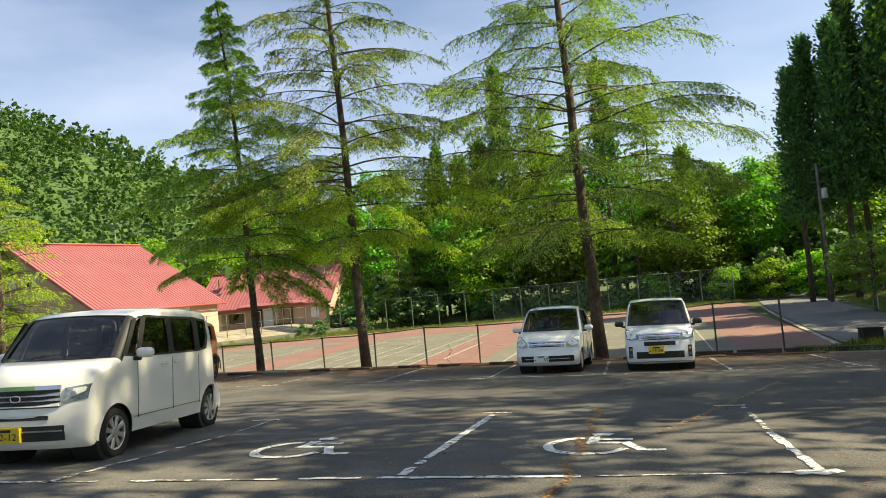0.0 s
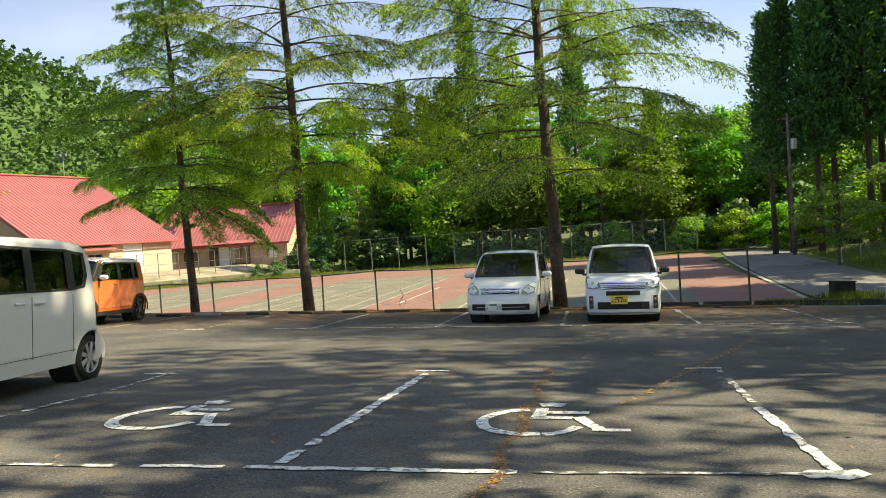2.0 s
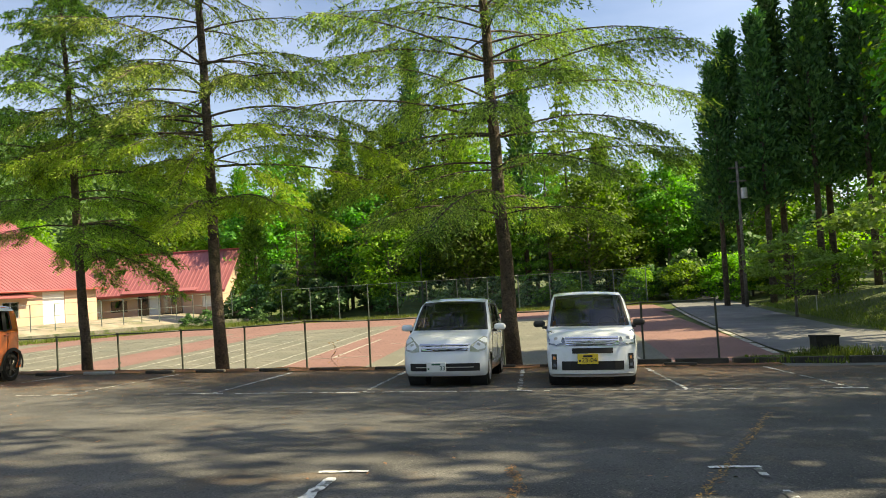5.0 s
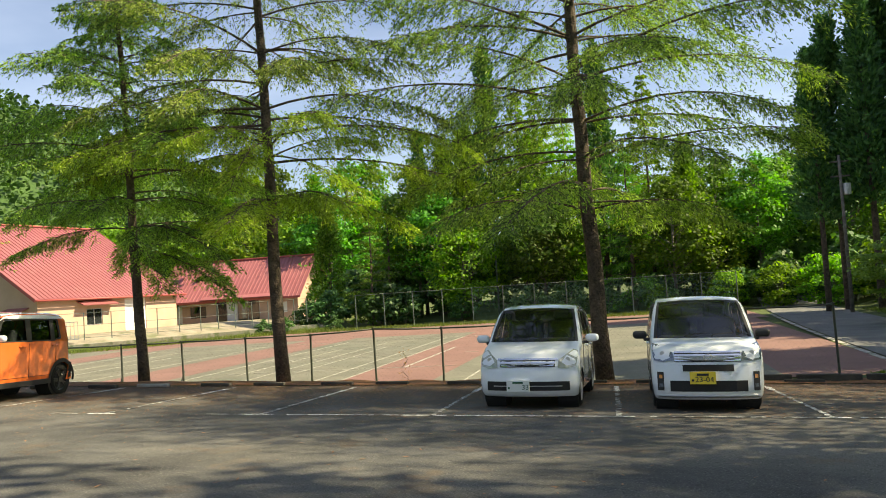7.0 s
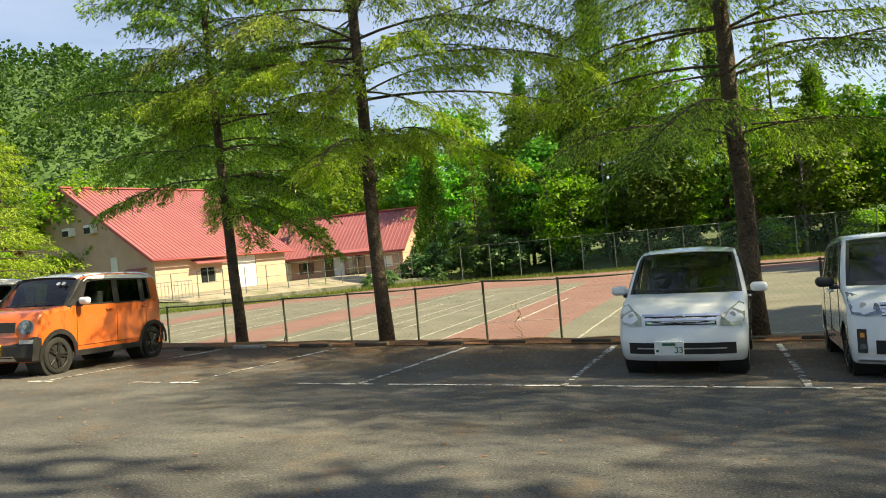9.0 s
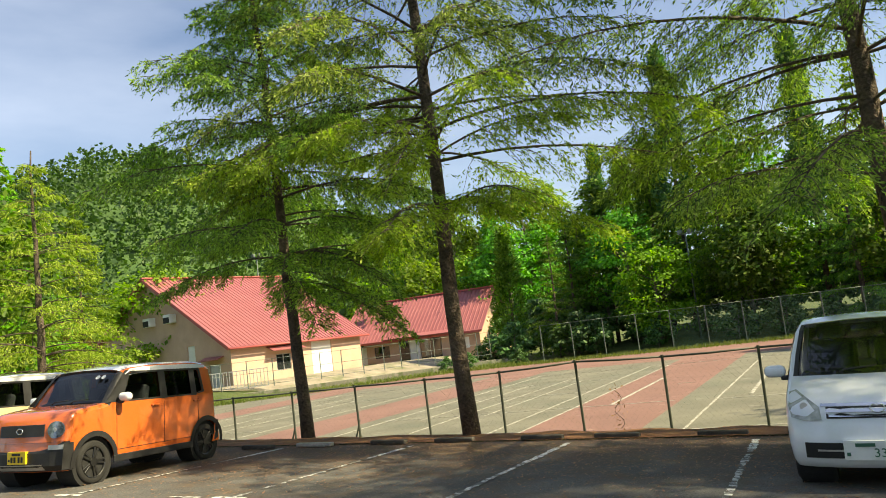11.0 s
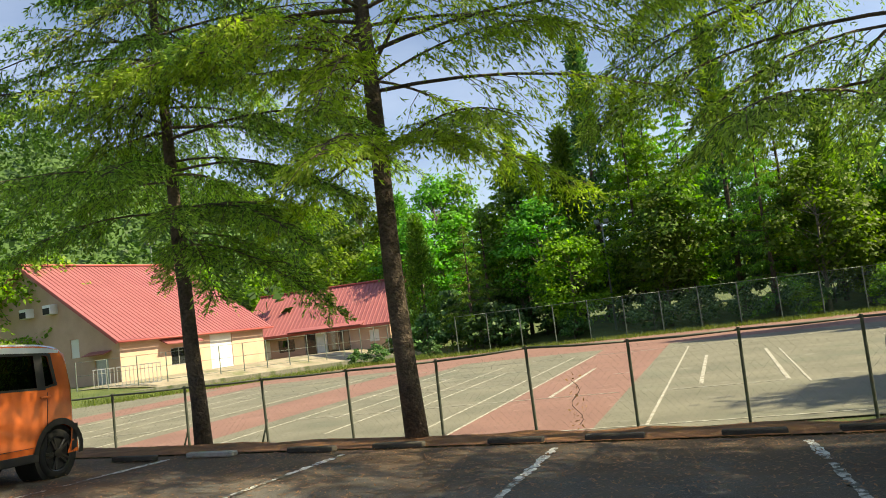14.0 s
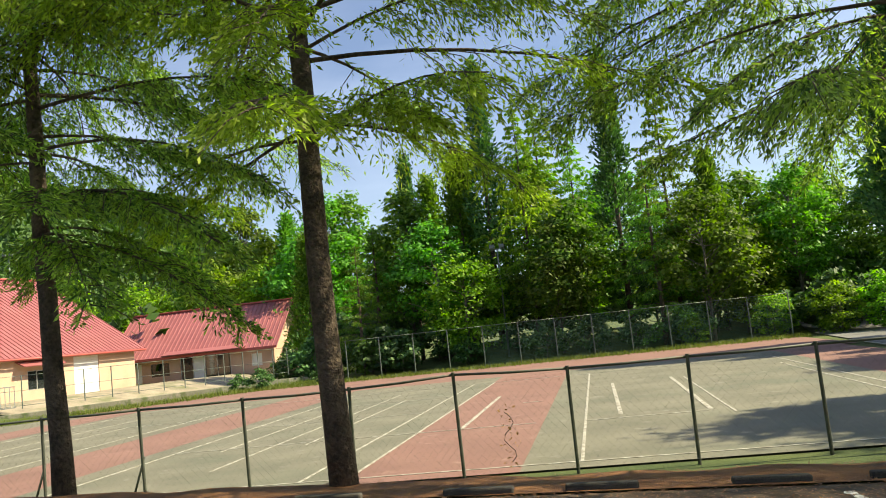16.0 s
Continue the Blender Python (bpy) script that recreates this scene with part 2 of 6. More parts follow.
M_FENCE_PALE = mat("pale_fence_metal", (0.09, 0.12, 0.105), (0.17, 0.2, 0.18), 0.55, 0.3, scale=6, fine=60, bump=0.1)
M_GALV = mat("galvanised_steel", (0.35, 0.36, 0.36), (0.5, 0.5, 0.5), 0.45, 0.6, scale=5, fine=60, bump=0.1)
M_ROOF = mat("red_metal_roof", (0.27, 0.083, 0.088), (0.34, 0.11, 0.115), 0.55, 0.0, scale=0.4, fine=15, bump=0.05, coat=0.1, extra=second((0.4, 0.17, 0.15), 0.6, 0.55, 0.75, 0.5))
M_ROOF_TRIM = mat("roof_trim", (0.36, 0.07, 0.065), (0.45, 0.10, 0.09), 0.5, scale=1, fine=20, bump=0.05)
M_STUCCO = mat("beige_stucco", (0.5, 0.325, 0.24), (0.6, 0.405, 0.305), 0.9, scale=0.7, fine=35, bump=0.3, extra=second((0.42, 0.32, 0.22), 0.5, 0.55, 0.75, 0.5))
M_WHITE_PANEL = mat("white_panel", (0.72, 0.72, 0.70), (0.82, 0.82, 0.8), 0.6, scale=1, fine=20, bump=0.05)
M_DARKGLASS = mat("dark_window", (0.015, 0.018, 0.02), (0.03, 0.035, 0.035), 0.06, scale=1, fine=5, bump=0.0, spec=0.8)
M_WHITE_CAR = mat("pearl_white_paint", (0.74, 0.735, 0.70), (0.78, 0.775, 0.74), 0.28, scale=2, fine=30, bump=0.0, coat=1.0)
M_WHITE_CAR2 = mat("solid_white_paint", (0.74, 0.775, 0.81), (0.78, 0.815, 0.85), 0.22, scale=2, fine=30, bump=0.0, coat=1.0)
M_ORANGE = mat("orange_paint", (0.63, 0.13, 0.03), (0.68, 0.15, 0.038), 0.25, scale=2, fine=30, bump=0.0, coat=1.0)
M_CREAM = mat("cream_paint", (0.62, 0.53, 0.30), (0.68, 0.58, 0.35), 0.3, scale=2, fine=30, bump=0.0, coat=1.0)
M_BLACK = mat("black_plastic", (0.012, 0.012, 0.013), (0.025, 0.025, 0.026), 0.55, scale=4, fine=80, bump=0.1)
M_SEAM = mat("panel_gap", (0.01, 0.01, 0.01), (0.02, 0.02, 0.02), 0.8, bump=0)
M_TYRE = mat("tyre_rubber", (0.009, 0.009, 0.009), (0.022, 0.021, 0.02), 0.85, scale=6, fine=60, bump=0.3)
M_RIM = mat("silver_rim", (0.5, 0.5, 0.51), (0.62, 0.62, 0.63), 0.3, 0.8, scale=4, fine=40, bump=0)
M_RIM_BLACK = mat("black_rim", (0.015, 0.015, 0.016), (0.03, 0.03, 0.03), 0.3, 0.3, scale=4, fine=40, bump=0, coat=0.5)
M_CHROME = mat("chrome", (0.72, 0.73, 0.74), (0.8, 0.8, 0.8), 0.12, 1.0, scale=3, fine=20, bump=0)
M_LAMP = mat("headlight_lens", (0.04, 0.05, 0.07), (0.3, 0.35, 0.41), 0.08, 0.5, scale=14, fine=40, bump=0.0, coat=1.0)
M_LAMP_OLD = mat("hazed_headlight_lens", (0.2, 0.215, 0.18), (0.5, 0.52, 0.45), 0.2, 0.3, scale=10, fine=30, bump=0.0, coat=0.6)
M_AMBER = mat("amber_lens", (0.7, 0.22, 0.03), (0.8, 0.3, 0.05), 0.2, scale=8, fine=30, bump=0, coat=0.5)
M_PLATE_Y = mat("yellow_plate", (0.75, 0.52, 0.03), (0.82, 0.58, 0.05), 0.45, scale=5, fine=40, bump=0.02)
M_PLATE_W = mat("white_plate", (0.76, 0.78, 0.76), (0.82, 0.83, 0.82), 0.45, scale=5, fine=40, bump=0.02)
M_INK = mat("plate_ink", (0.015, 0.015, 0.015), (0.03, 0.03, 0.03), 0.6, bump=0)
M_INK_GREEN = mat("green_plate_ink", (0.02, 0.10, 0.06), (0.03, 0.13, 0.08), 0.6, bump=0)
M_SEAT = mat("grey_car_upholstery", (0.05, 0.05, 0.055), (0.09, 0.09, 0.1), 0.9, scale=5, fine=90, bump=0.2)
M_SEAT_TAN = mat("beige_car_upholstery", (0.42, 0.37, 0.26), (0.52, 0.46, 0.34), 0.9, scale=5, fine=90, bump=0.2)
M_GLASS = glass_mat("car_glass", (0.3, 0.36, 0.37))
M_GLASS_DARK = glass_mat("privacy_glass", (0.09, 0.095, 0.1))
M_STICKER = mat("white_sticker", (0.75, 0.76, 0.76), (0.8, 0.8, 0.8), 0.5, bump=0)
L_CEDAR = leaf_mat("cedar_needles", (0.025, 0.08, 0.024), (0.42, 0.58, 0.14), (1.1, 1.42, 0.4), 0.45)
# same cedar needles, with sunlight put into a paler, yellower colour
L_CEDAR_LIT = leaf_mat("sunlit_cedar_needles", (0.15, 0.25, 0.03), (0.46, 0.6, 0.12), (1.1, 1.5, 0.4), 0.5)
L_BROAD = leaf_mat("broad_leaves", (0.035, 0.105, 0.018), (0.17, 0.34, 0.055), (1.15, 1.55, 0.35), 0.48, 0.2)
L_BRIGHT = leaf_mat("bright_leaves", (0.07, 0.18, 0.02), (0.27, 0.46, 0.065), (1.2, 1.5, 0.35), 0.55, 0.14)
L_MAPLE = leaf_mat("maple_leaves", (0.05, 0.14, 0.018), (0.17, 0.31, 0.04), (1.2, 1.5, 0.35), 0.5, 0.1)
L_SUGI = leaf_mat("sugi_needles", (0.02, 0.066, 0.026), (0.13, 0.25, 0.08), (0.9, 1.3, 0.4), 0.35)
L_PALE = leaf_mat("pale_maple_leaves", (0.12, 0.24, 0.05), (0.28, 0.44, 0.12), (1.1, 1.3, 0.5), 0.5)
L_HILL = leaf_mat("hill_forest", (0.022, 0.065, 0.016), (0.08, 0.16, 0.036), (1.0, 1.3, 0.4), 0.28, 0.1)
L_BAMBOO = leaf_mat("yellow_bamboo_leaves", (0.14, 0.16, 0.02), (0.30, 0.28, 0.05), (1.1, 1.2, 0.4), 0.5)
L_GRASS = leaf_mat("grass_blades", (0.07, 0.11, 0.02), (0.18, 0.22, 0.06), (1.1, 1.3, 0.4), 0.4)
L_DRY = leaf_mat("dry_needles", (0.16, 0.08, 0.032), (0.38, 0.21, 0.09), (1.0, 0.8, 0.5), 0.1)
L_CRACK = leaf_mat("ochre_needles", (0.2, 0.13, 0.045), (0.52, 0.33, 0.1), (1.0, 0.8, 0.5), 0.1)


# ---- building blocks ----
def mesh_of(name, verts, faces, material, smoothed=False):
    me = bpy.data.meshes.new(name)
    me.from_pydata([tuple(v) for v in verts], [], faces)
    me.materials.append(material)
    if smoothed:
        me.polygons.foreach_set("use_smooth", [True] * len(me.polygons))
    me.update()
    return me


def part(name, bm, material, parent=None, label=""):
    """One mesh object from a bmesh, under its thing."""
    me = bpy.data.meshes.new(name)
    bm.to_mesh(me)
    bm.free()
    me.materials.append(material)
    ob = new(name, me)
    ob.parent = parent
    return tagged(ob, label)


def piece(name, me, parent=None, m=None, label=""):
    ob = new(name, me)
    ob.parent = parent
    if m is not None:
        ob.matrix_basis = m
    return tagged(ob, label)


def thing(name, m, label, category, group="", kind=""):
    ob = new(name)
    ob.empty_display_size = 0.1
    ob.matrix_basis = m
    return tagged(ob, label, category, group, kind)


def box_bm(sx, sy, sz, at=(0, 0, 0), bevel=0.0, bm=None, rot=None, seg=2):
    """A box with its centre at `at`, edges rounded."""
    own = bmesh.new()
    bmesh.ops.create_cube(own, size=1)
    bmesh.ops.scale(own, vec=(sx, sy, sz), verts=own.verts)
    if bevel:
        bmesh.ops.bevel(own, geom=own.edges[:], offset=bevel, segments=seg, affect="EDGES", profile=0.5)
    m = Matrix.Translation(at) @ (rot or Matrix.Identity(4))
    bmesh.ops.transform(own, matrix=m, verts=own.verts)
    if bm is None:
        return own
    me = bpy.data.meshes.new("t")
    own.to_mesh(me)
    own.free()
    bm.from_mesh(me)
    bpy.data.meshes.remove(me)
    return bm


def tube_bm(points, radii, sides=8, bm=None, cap=True):
    """A tapered tube along points."""
    bm = bm or bmesh.new()
    rings = []
    pts = [Vector(p) for p in points]
    for i, p in enumerate(pts):
        d = (pts[min(i + 1, len(pts) - 1)] - pts[max(i - 1, 0)]).normalized()
        a = d.orthogonal().normalized() if abs(d.z) > 0.9 else d.cross(Vector((0, 0, 1))).normalized()
        b = d.cross(a)
        r = radii[i] if hasattr(radii, "__len__") else radii
        rings.append([bm.verts.new(p + (a * math.cos(k * math.tau / sides) + b * math.sin(k * math.tau / sides)) * r) for k in range(sides)])
    for q, w in zip(rings, rings[1:]):
        for k in range(sides):
            f = bm.faces.new((q[k], q[(k + 1) % sides], w[(k + 1) % sides], w[k]))
            f.smooth = True
    if cap:
        bm.faces.new(rings[0][::-1])
        bm.faces.new(rings[-1])
    return bm


def cyl_bm(r, depth, at=(0, 0, 0), axis="Z", sides=20, r2=None, bm=None, bevel=0.0):
    own = bmesh.new()
    bmesh.ops.create_cone(own, cap_ends=True, segments=sides, radius1=r, radius2=r if r2 is None else r2, depth=depth)
    if bevel:
        bmesh.ops.bevel(own, geom=[e for e in own.edges if len(e.link_faces) == 2 and any(len(f.verts) > 4 for f in e.link_faces)], offset=bevel, segments=2, affect="EDGES")
    rot = {"Z": Matrix.Identity(4), "Y": Matrix.Rotation(radians(90), 4, "X"), "X": Matrix.Rotation(radians(90), 4, "Y")}[axis]
    bmesh.ops.transform(own, matrix=Matrix.Translation(at) @ rot, verts=own.verts)
    if bm is None:
        return own
    me = bpy.data.meshes.new("t")
    own.to_mesh(me)
    own.free()
    bm.from_mesh(me)
    bpy.data.meshes.remove(me)
    return bm


def sheet(name, x0, x1, y0, y1, step, material, z, label, category, kind="structure"):
    """A sheet following z(x, y)."""
    nx, ny = max(1, round((x1 - x0) / step)), max(1, round((y1 - y0) / step))
    vs = [(x0 + (x1 - x0) * i / nx, y0 + (y1 - y0) * j / ny) for j in range(ny + 1) for i in range(nx + 1)]
    fs = [(j * (nx + 1) + i, j * (nx + 1) + i + 1, (j + 1) * (nx + 1) + i + 1, (j + 1) * (nx + 1) + i) for j in range(ny) for i in range(nx)]
    ob = new(name, mesh_of(name, [(x, y, z(x, y)) for x, y in vs], fs, material, True))
    return tagged(ob, label, category, "", kind)


def blades(name, base, tip, side, material, parent=None, label="", fold=0.45):
    """Many leaves in one mesh: rhombs from base to tip, side gives half the width."""
    n = len(base)
    mid = base + (tip - base) * fold
    co = np.stack([base, mid + side, tip, mid - side], 1).reshape(-1, 3).astype(np.float32)
    me = bpy.data.meshes.new(name)
    me.vertices.add(4 * n)
    me.vertices.foreach_set("co", co.ravel())
    me.loops.add(4 * n)
    me.loops.foreach_set("vertex_index", np.arange(4 * n, dtype=np.int32))
    me.polygons.add(n)
    me.polygons.foreach_set("loop_start", np.arange(0, 4 * n, 4, dtype=np.int32))
    me.polygons.foreach_set("loop_total", np.full(n, 4, dtype=np.int32))
    me.update(calc_edges=True)
    me.materials.append(material)
    ob = new(name, me)
    ob.parent = parent
    return tagged(ob, label)


def unit(a):
    return a / np.maximum(np.linalg.norm(a, axis=-1, keepdims=True), 1e-9)

M_TERRACE = mat("gravel_terrace", (0.2, 0.17, 0.125), (0.34, 0.29, 0.215), 0.95, scale=0.8, fine=14, bump=0.5, extra=second((0.09, 0.12, 0.04), 0.6, 0.5, 0.66, 0.7))
M_MOSSY = mat("mossy_concrete", (0.10, 0.11, 0.075), (0.22, 0.21, 0.17), 0.95, scale=1.2, fine=30, bump=0.4, extra=second((0.06, 0.09, 0.03), 1.5, 0.5, 0.62, 0.8))

M_FOREST_FLOOR = mat("forest_floor", (0.035, 0.085, 0.02), (0.07, 0.135, 0.032), 0.95, scale=0.2, fine=2.0, bump=0.5, dist=0.3)


# ---- land ----
def land_z(x, y):
    return height(x, y) - 0.05


def graded(a, b, fine, steps):
    """Rising positions: fine between a and b, then widening steps outwards on both sides."""
    mid = list(np.arange(a, b + 0.01, fine))
    return [a - s for s in reversed(steps)] + mid + [b + s for s in steps]


gx = graded(-60, 40, 1.0, [4, 10, 20, 40, 80, 160, 400, 1200, 3000])
gy = graded(-16, 96, 1.0, [4, 10, 20, 40, 80, 160, 400, 1200, 3000])
gf = [(j * len(gx) + i, j * len(gx) + i + 1, (j + 1) * len(gx) + i + 1, (j + 1) * len(gx) + i) for j in range(len(gy) - 1) for i in range(len(gx) - 1)]
tagged(new("ground", mesh_of("ground", [(x, y, land_z(x, y)) for y in gy for x in gx], gf, M_GRASS_EARTH, True)), "grassy earth with bare patches around the lot", "ground", "", "structure")

sheet("parking_lot", -30, 22, -16, 22.9, 0.6, M_ASPHALT, lambda x, y: height(x, y), "worn dark asphalt parking lot with fallen needles", "pavement")
sheet("needle_strip", -30, 6.4, 22.9, 25.2, 0.3, M_LITTER, lambda x, y: height(x, y) + 0.02 + 0.05 * noise.noise(Vector((x * 1.3, y * 1.7, 3))) * smooth(22.9, 23.3, y), "strip of rusty fallen needles and earth", "ground")
sheet("bank", -34, 6.4, 25.2, 29.9, 0.5, M_GRASS_EARTH, lambda x, y: height(x, y) + 0.01, "earth bank down to the courts", "ground")


def road_x(y):
    return 8.8 + 0.035 * (y - 32) + 0.0009 * np.maximum(y - 40, 0) ** 2


def road_sheet():
    vs, fs = [], []
    n, k = 60, 12
    for j in range(n + 1):
        y = 22.6 + (92 - 22.6) * j / n
        x0 = road_x(y) if y > 30 else 6.4 + (road_x(30) - 6.4) * smooth(22.6, 30, y)
        wide = 9.0 - 4.5 * smooth(24, 42, y)
        for i in range(k + 1):
            x = x0 + wide * i / k
            vs.append((x, y, height(x, y) + 0.012 if y > 24 else height(x, y) + 0.004))
    for j in range(n):
        for i in range(k):
            a = j * (k + 1) + i
            fs.append((a, a + 1, a + k + 2, a + k + 1))
    tagged(new("road", mesh_of("road", vs, fs, M_ROAD, True)), "grey asphalt lane running past the courts", "road", "", "structure")


road_sheet()

# courts: green fields with red margins, side by side in one level
COURT_X = ((-46.0, -34.6, "g"), (-34.6, -31.0, "r"), (-31.0, -20.9, "g"), (-20.9, -17.3, "r"), (-17.3, -8.9, "g"), (-8.9, -5.3, "r"), (-5.3, 5.2, "g"), (5.2, 8.6, "r"))
Y_NEAR, Y_FAR, Y_END = 30.0, 58.5, 70.0
for a, b, c in COURT_X:
    green = c == "g"
    sheet("court_field" if green else "court_margin", a, b, Y_NEAR, Y_FAR, 3.0, M_COURT_GREEN if green else M_COURT_RED, lambda x, y: COURT + 0.03, "faded green hard court" if green else "faded red hard court margin", "court")
sheet("court_margin", -40.0, 9.4, Y_FAR, Y_END, 3.0, M_COURT_RED, lambda x, y: COURT + 0.03, "faded red hard court margin", "court")


def court_line(x0, y0, x1, y1, width=0.07):
    a, b = Vector((x0, y0)), Vector((x1, y1))
    d = b - a
    m = Matrix.Translation(((x0 + x1) / 2, (y0 + y1) / 2, COURT + 0.036)) @ Matrix.Rotation(math.atan2(d.y, d.x), 4, "Z")
    ob = part("court_line", box_bm(d.length, width, 0.008), M_LINE)
    ob.matrix_basis = m
    tagged(ob, "worn white court line", "line", "court lines", "structure")


for x in (-8.85, -4.15, 4.3, -9.9, -16.3, -21.9, -30.0):
    court_line(x, 30.6, x, 54.4)
for x, y0, y1 in ((-3.2, 37.4, 47.6), (-0.9, 36.8, 48.0), (-0.42, 35.9, 47.6), (-7.6, 37.0, 46.2), (-12.0, 36.5, 48.5), (-13.1, 33.0, 52.0), (-14.6, 36.5, 48.5), (-25.0, 36.5, 48.0), (-27.0, 33, 52), (3.75, 36.5, 50.0)):
    court_line(x, y0, x, y1, 0.12 if x in (-3.2, -7.6, -0.9) else 0.06)
for y, x0, x1 in ((30.6, -30, 5.2), (37.0, -16.3, -5.5), (42.5, -16.3, -9.9), (42.9, -6.4, -5.7), (48.2, -16.3, -9.9), (54.4, -30, 4.3), (36.8, -30, -21.9), (48.0, -30.0, -21.9), (36.6, -4.1, -1.0)):
    court_line(x0, y, x1, y)
# broken white kerb line between court and lane
for j in range(16):
    y0 = 31.5 + j * 1.9
    court_line(road_x(y0) - 0.25, y0, road_x(y0 + 1.6) - 0.25, y0 + 1.6, 0.22)


# ---- trees ----
def deodar(name, h, clear, spread, seed, n_branch, dense, label, lean=(0, 0), leaf=None, lit=0.0, bark=None, radius=0.19, sparse_top=1.0, low=0.0, nb=24, fine=1.0, wide=1.0, bare=0.12, boughs=()):
    """A cedar with level, drooping limbs and hanging sprays of needles. Stands at its own origin."""
    rng = np.random.default_rng(seed)
    tree = thing(name, Matrix.Identity(4), label, "tree")
    npt = 14
    wob = rng.normal(0, 0.05, (npt + 1, 2)).cumsum(0) * 0.5
    wob -= wob[0]
    pts = [(lean[0] * (i / npt) + wob[i, 0], lean[1] * (i / npt) + wob[i, 1], -0.25 + (h + 0.25) * i / npt) for i in range(npt + 1)]
    rad = [radius * (1.12 if i == 0 else 1.0) * (1 - 0.93 * i / npt) + 0.012 for i in range(npt + 1)]
    part("trunk", tube_bm(pts, rad, 12), bark or M_BARK, tree)
    P = np.array(pts)
    lb = bmesh.new()
    base, tip, side, lows = [], [], [], []
    for b in range(n_branch + len(boughs)):
        u = min((b - b % 6 + rng.random() * 3.4) / n_branch, 0.985)
        u = u ** 0.85
        z = clear + (h - 0.15 - clear) * u
        az = b * 2.399 + rng.normal(0, 0.35)
        prof = (0.72 + 1.6 * u if u < 0.17 else 1.0 * (1 - (u - 0.17) / 0.83) ** 1.1 + 0.05)
        L = spread * prof * rng.uniform(0.62, 1.12)
        if b >= n_branch:
            az, z, L = boughs[b - n_branch]
            az, u = radians(az), 0.1
        d = np.array([math.cos(az), math.sin(az), 0.0])
        o = np.array([np.interp(z, P[:, 2], P[:, k]) for k in range(3)])
        rise, droop = rng.uniform(0.02, 0.24) + 0.3 * u, rng.uniform(0.2, 0.42)
        if b >= n_branch:
            rise, droop = (0.06, 0.24) if L > 3 else (0.0, 0.5)
        bend = rng.normal(0, 0.16)
        perp = np.array([-d[1], d[0], 0.0])
        s = np.linspace(0, 1, 8)[:, None]
        line = o + d * L * s + perp * bend * L * s ** 2 + np.array([0, 0, 1.0]) * L * (rise * s - droop * s ** 2.2)
        r0 = 0.005 + 0.0056 * L
        tube_bm([tuple(p) for p in line], [r0 * (1 - 0.9 * k / 7) + 0.003 for k in range(8)], 5, lb, False)
        n_tw = int((9 + 9 * L) * dense * (sparse_top if u > 0.45 else 1.0) * (1.5 if u < 0.3 else 1.0))
        if n_tw < 3:
            continue
        ts = np.sort(rng.uniform(bare if u < 0.3 else 0.1, 1.0, n_tw)) ** 0.85
        at = np.stack([np.interp(ts, s[:, 0], line[:, k]) for k in range(3)], 1)
        sg = np.where(np.arange(n_tw) % 2, 1.0, -1.0)[:, None]
        tl = ((0.16 * L + 0.22) * (1.15 - 0.6 * ts) * rng.uniform(0.6, 1.25, n_tw))[:, None]
        td = unit(d * rng.uniform(0.35, 1.0, (n_tw, 1)) + perp * sg * rng.uniform(0.35, 1.0, (n_tw, 1)) + np.array([0, 0, 1.0]) * rng.uniform(-0.35, 0.12, (n_tw, 1)))
        hang = np.array([0, 0, -1.0])
        for k in range(0, n_tw, 3 if nb > 29 else 99):
            e = [at[k] + td[k] * tl[k] * q + hang * tl[k] * 0.5 * q * q for q in (0.0, 0.5, 1.05)]
            tube_bm([tuple(p) for p in e], [0.009, 0.006, 0.003], 3, lb, False)
        # side shoots hang from each twig, with needles in tight tufts along them
        nn = 5 if nb > 29 else 4
        ns = max(nb // 5, 3)
        v = np.sort(rng.uniform(0.05, 1.0, (n_tw, ns, 1)), 1)
        root = at[:, None] + td[:, None] * tl[:, None] * v + hang * tl[:, None] * 0.5 * v ** 2
        across = unit(np.cross(td, hang))[:, None] * np.where(np.arange(ns) % 2, 1.0, -1.0)[None, :, None]
        shoot = unit(td[:, None] * 0.75 + across * rng.uniform(0.15, 0.8, (n_tw, ns, 1)) + hang * rng.uniform(0.1, 0.85, (n_tw, ns, 1)))
        sl = tl[:, None] * rng.uniform(0.22, 0.5, (n_tw, ns, 1)) * (1.2 - 0.6 * v) + 0.04
        q = rng.uniform(0.0, 1.0, (n_tw, ns, nn, 1))
        pos = root[:, :, None] + shoot[:, :, None] * sl[:, :, None] * q + hang * sl[:, :, None] * 0.35 * q ** 2
        dirs = unit(shoot[:, :, None] * 0.9 + hang * 0.15 + rng.normal(0, 0.38, pos.shape))
        e = pos + dirs * fine * rng.uniform(0.05, 0.125, q.shape)
        sd = unit(np.cross(dirs, rng.normal(0, 1, pos.shape))) * wide * rng.uniform(0.007, 0.0135, q.shape)
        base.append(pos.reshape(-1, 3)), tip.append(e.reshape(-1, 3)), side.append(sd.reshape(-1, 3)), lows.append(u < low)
    part("branchwork", lb, bark or M_BARK, tree)
    # boughs below `low` get the needle colour that has sunlight painted in
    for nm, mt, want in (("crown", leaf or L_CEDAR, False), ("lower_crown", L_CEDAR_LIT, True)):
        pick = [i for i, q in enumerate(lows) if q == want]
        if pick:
            blades(nm, np.concatenate([base[i] for i in pick]), np.concatenate([tip[i] for i in pick]), np.concatenate([side[i] for i in pick]), mt, tree, "lower boughs coloured yellow-green as if sunlit" if want else "")
    return tree


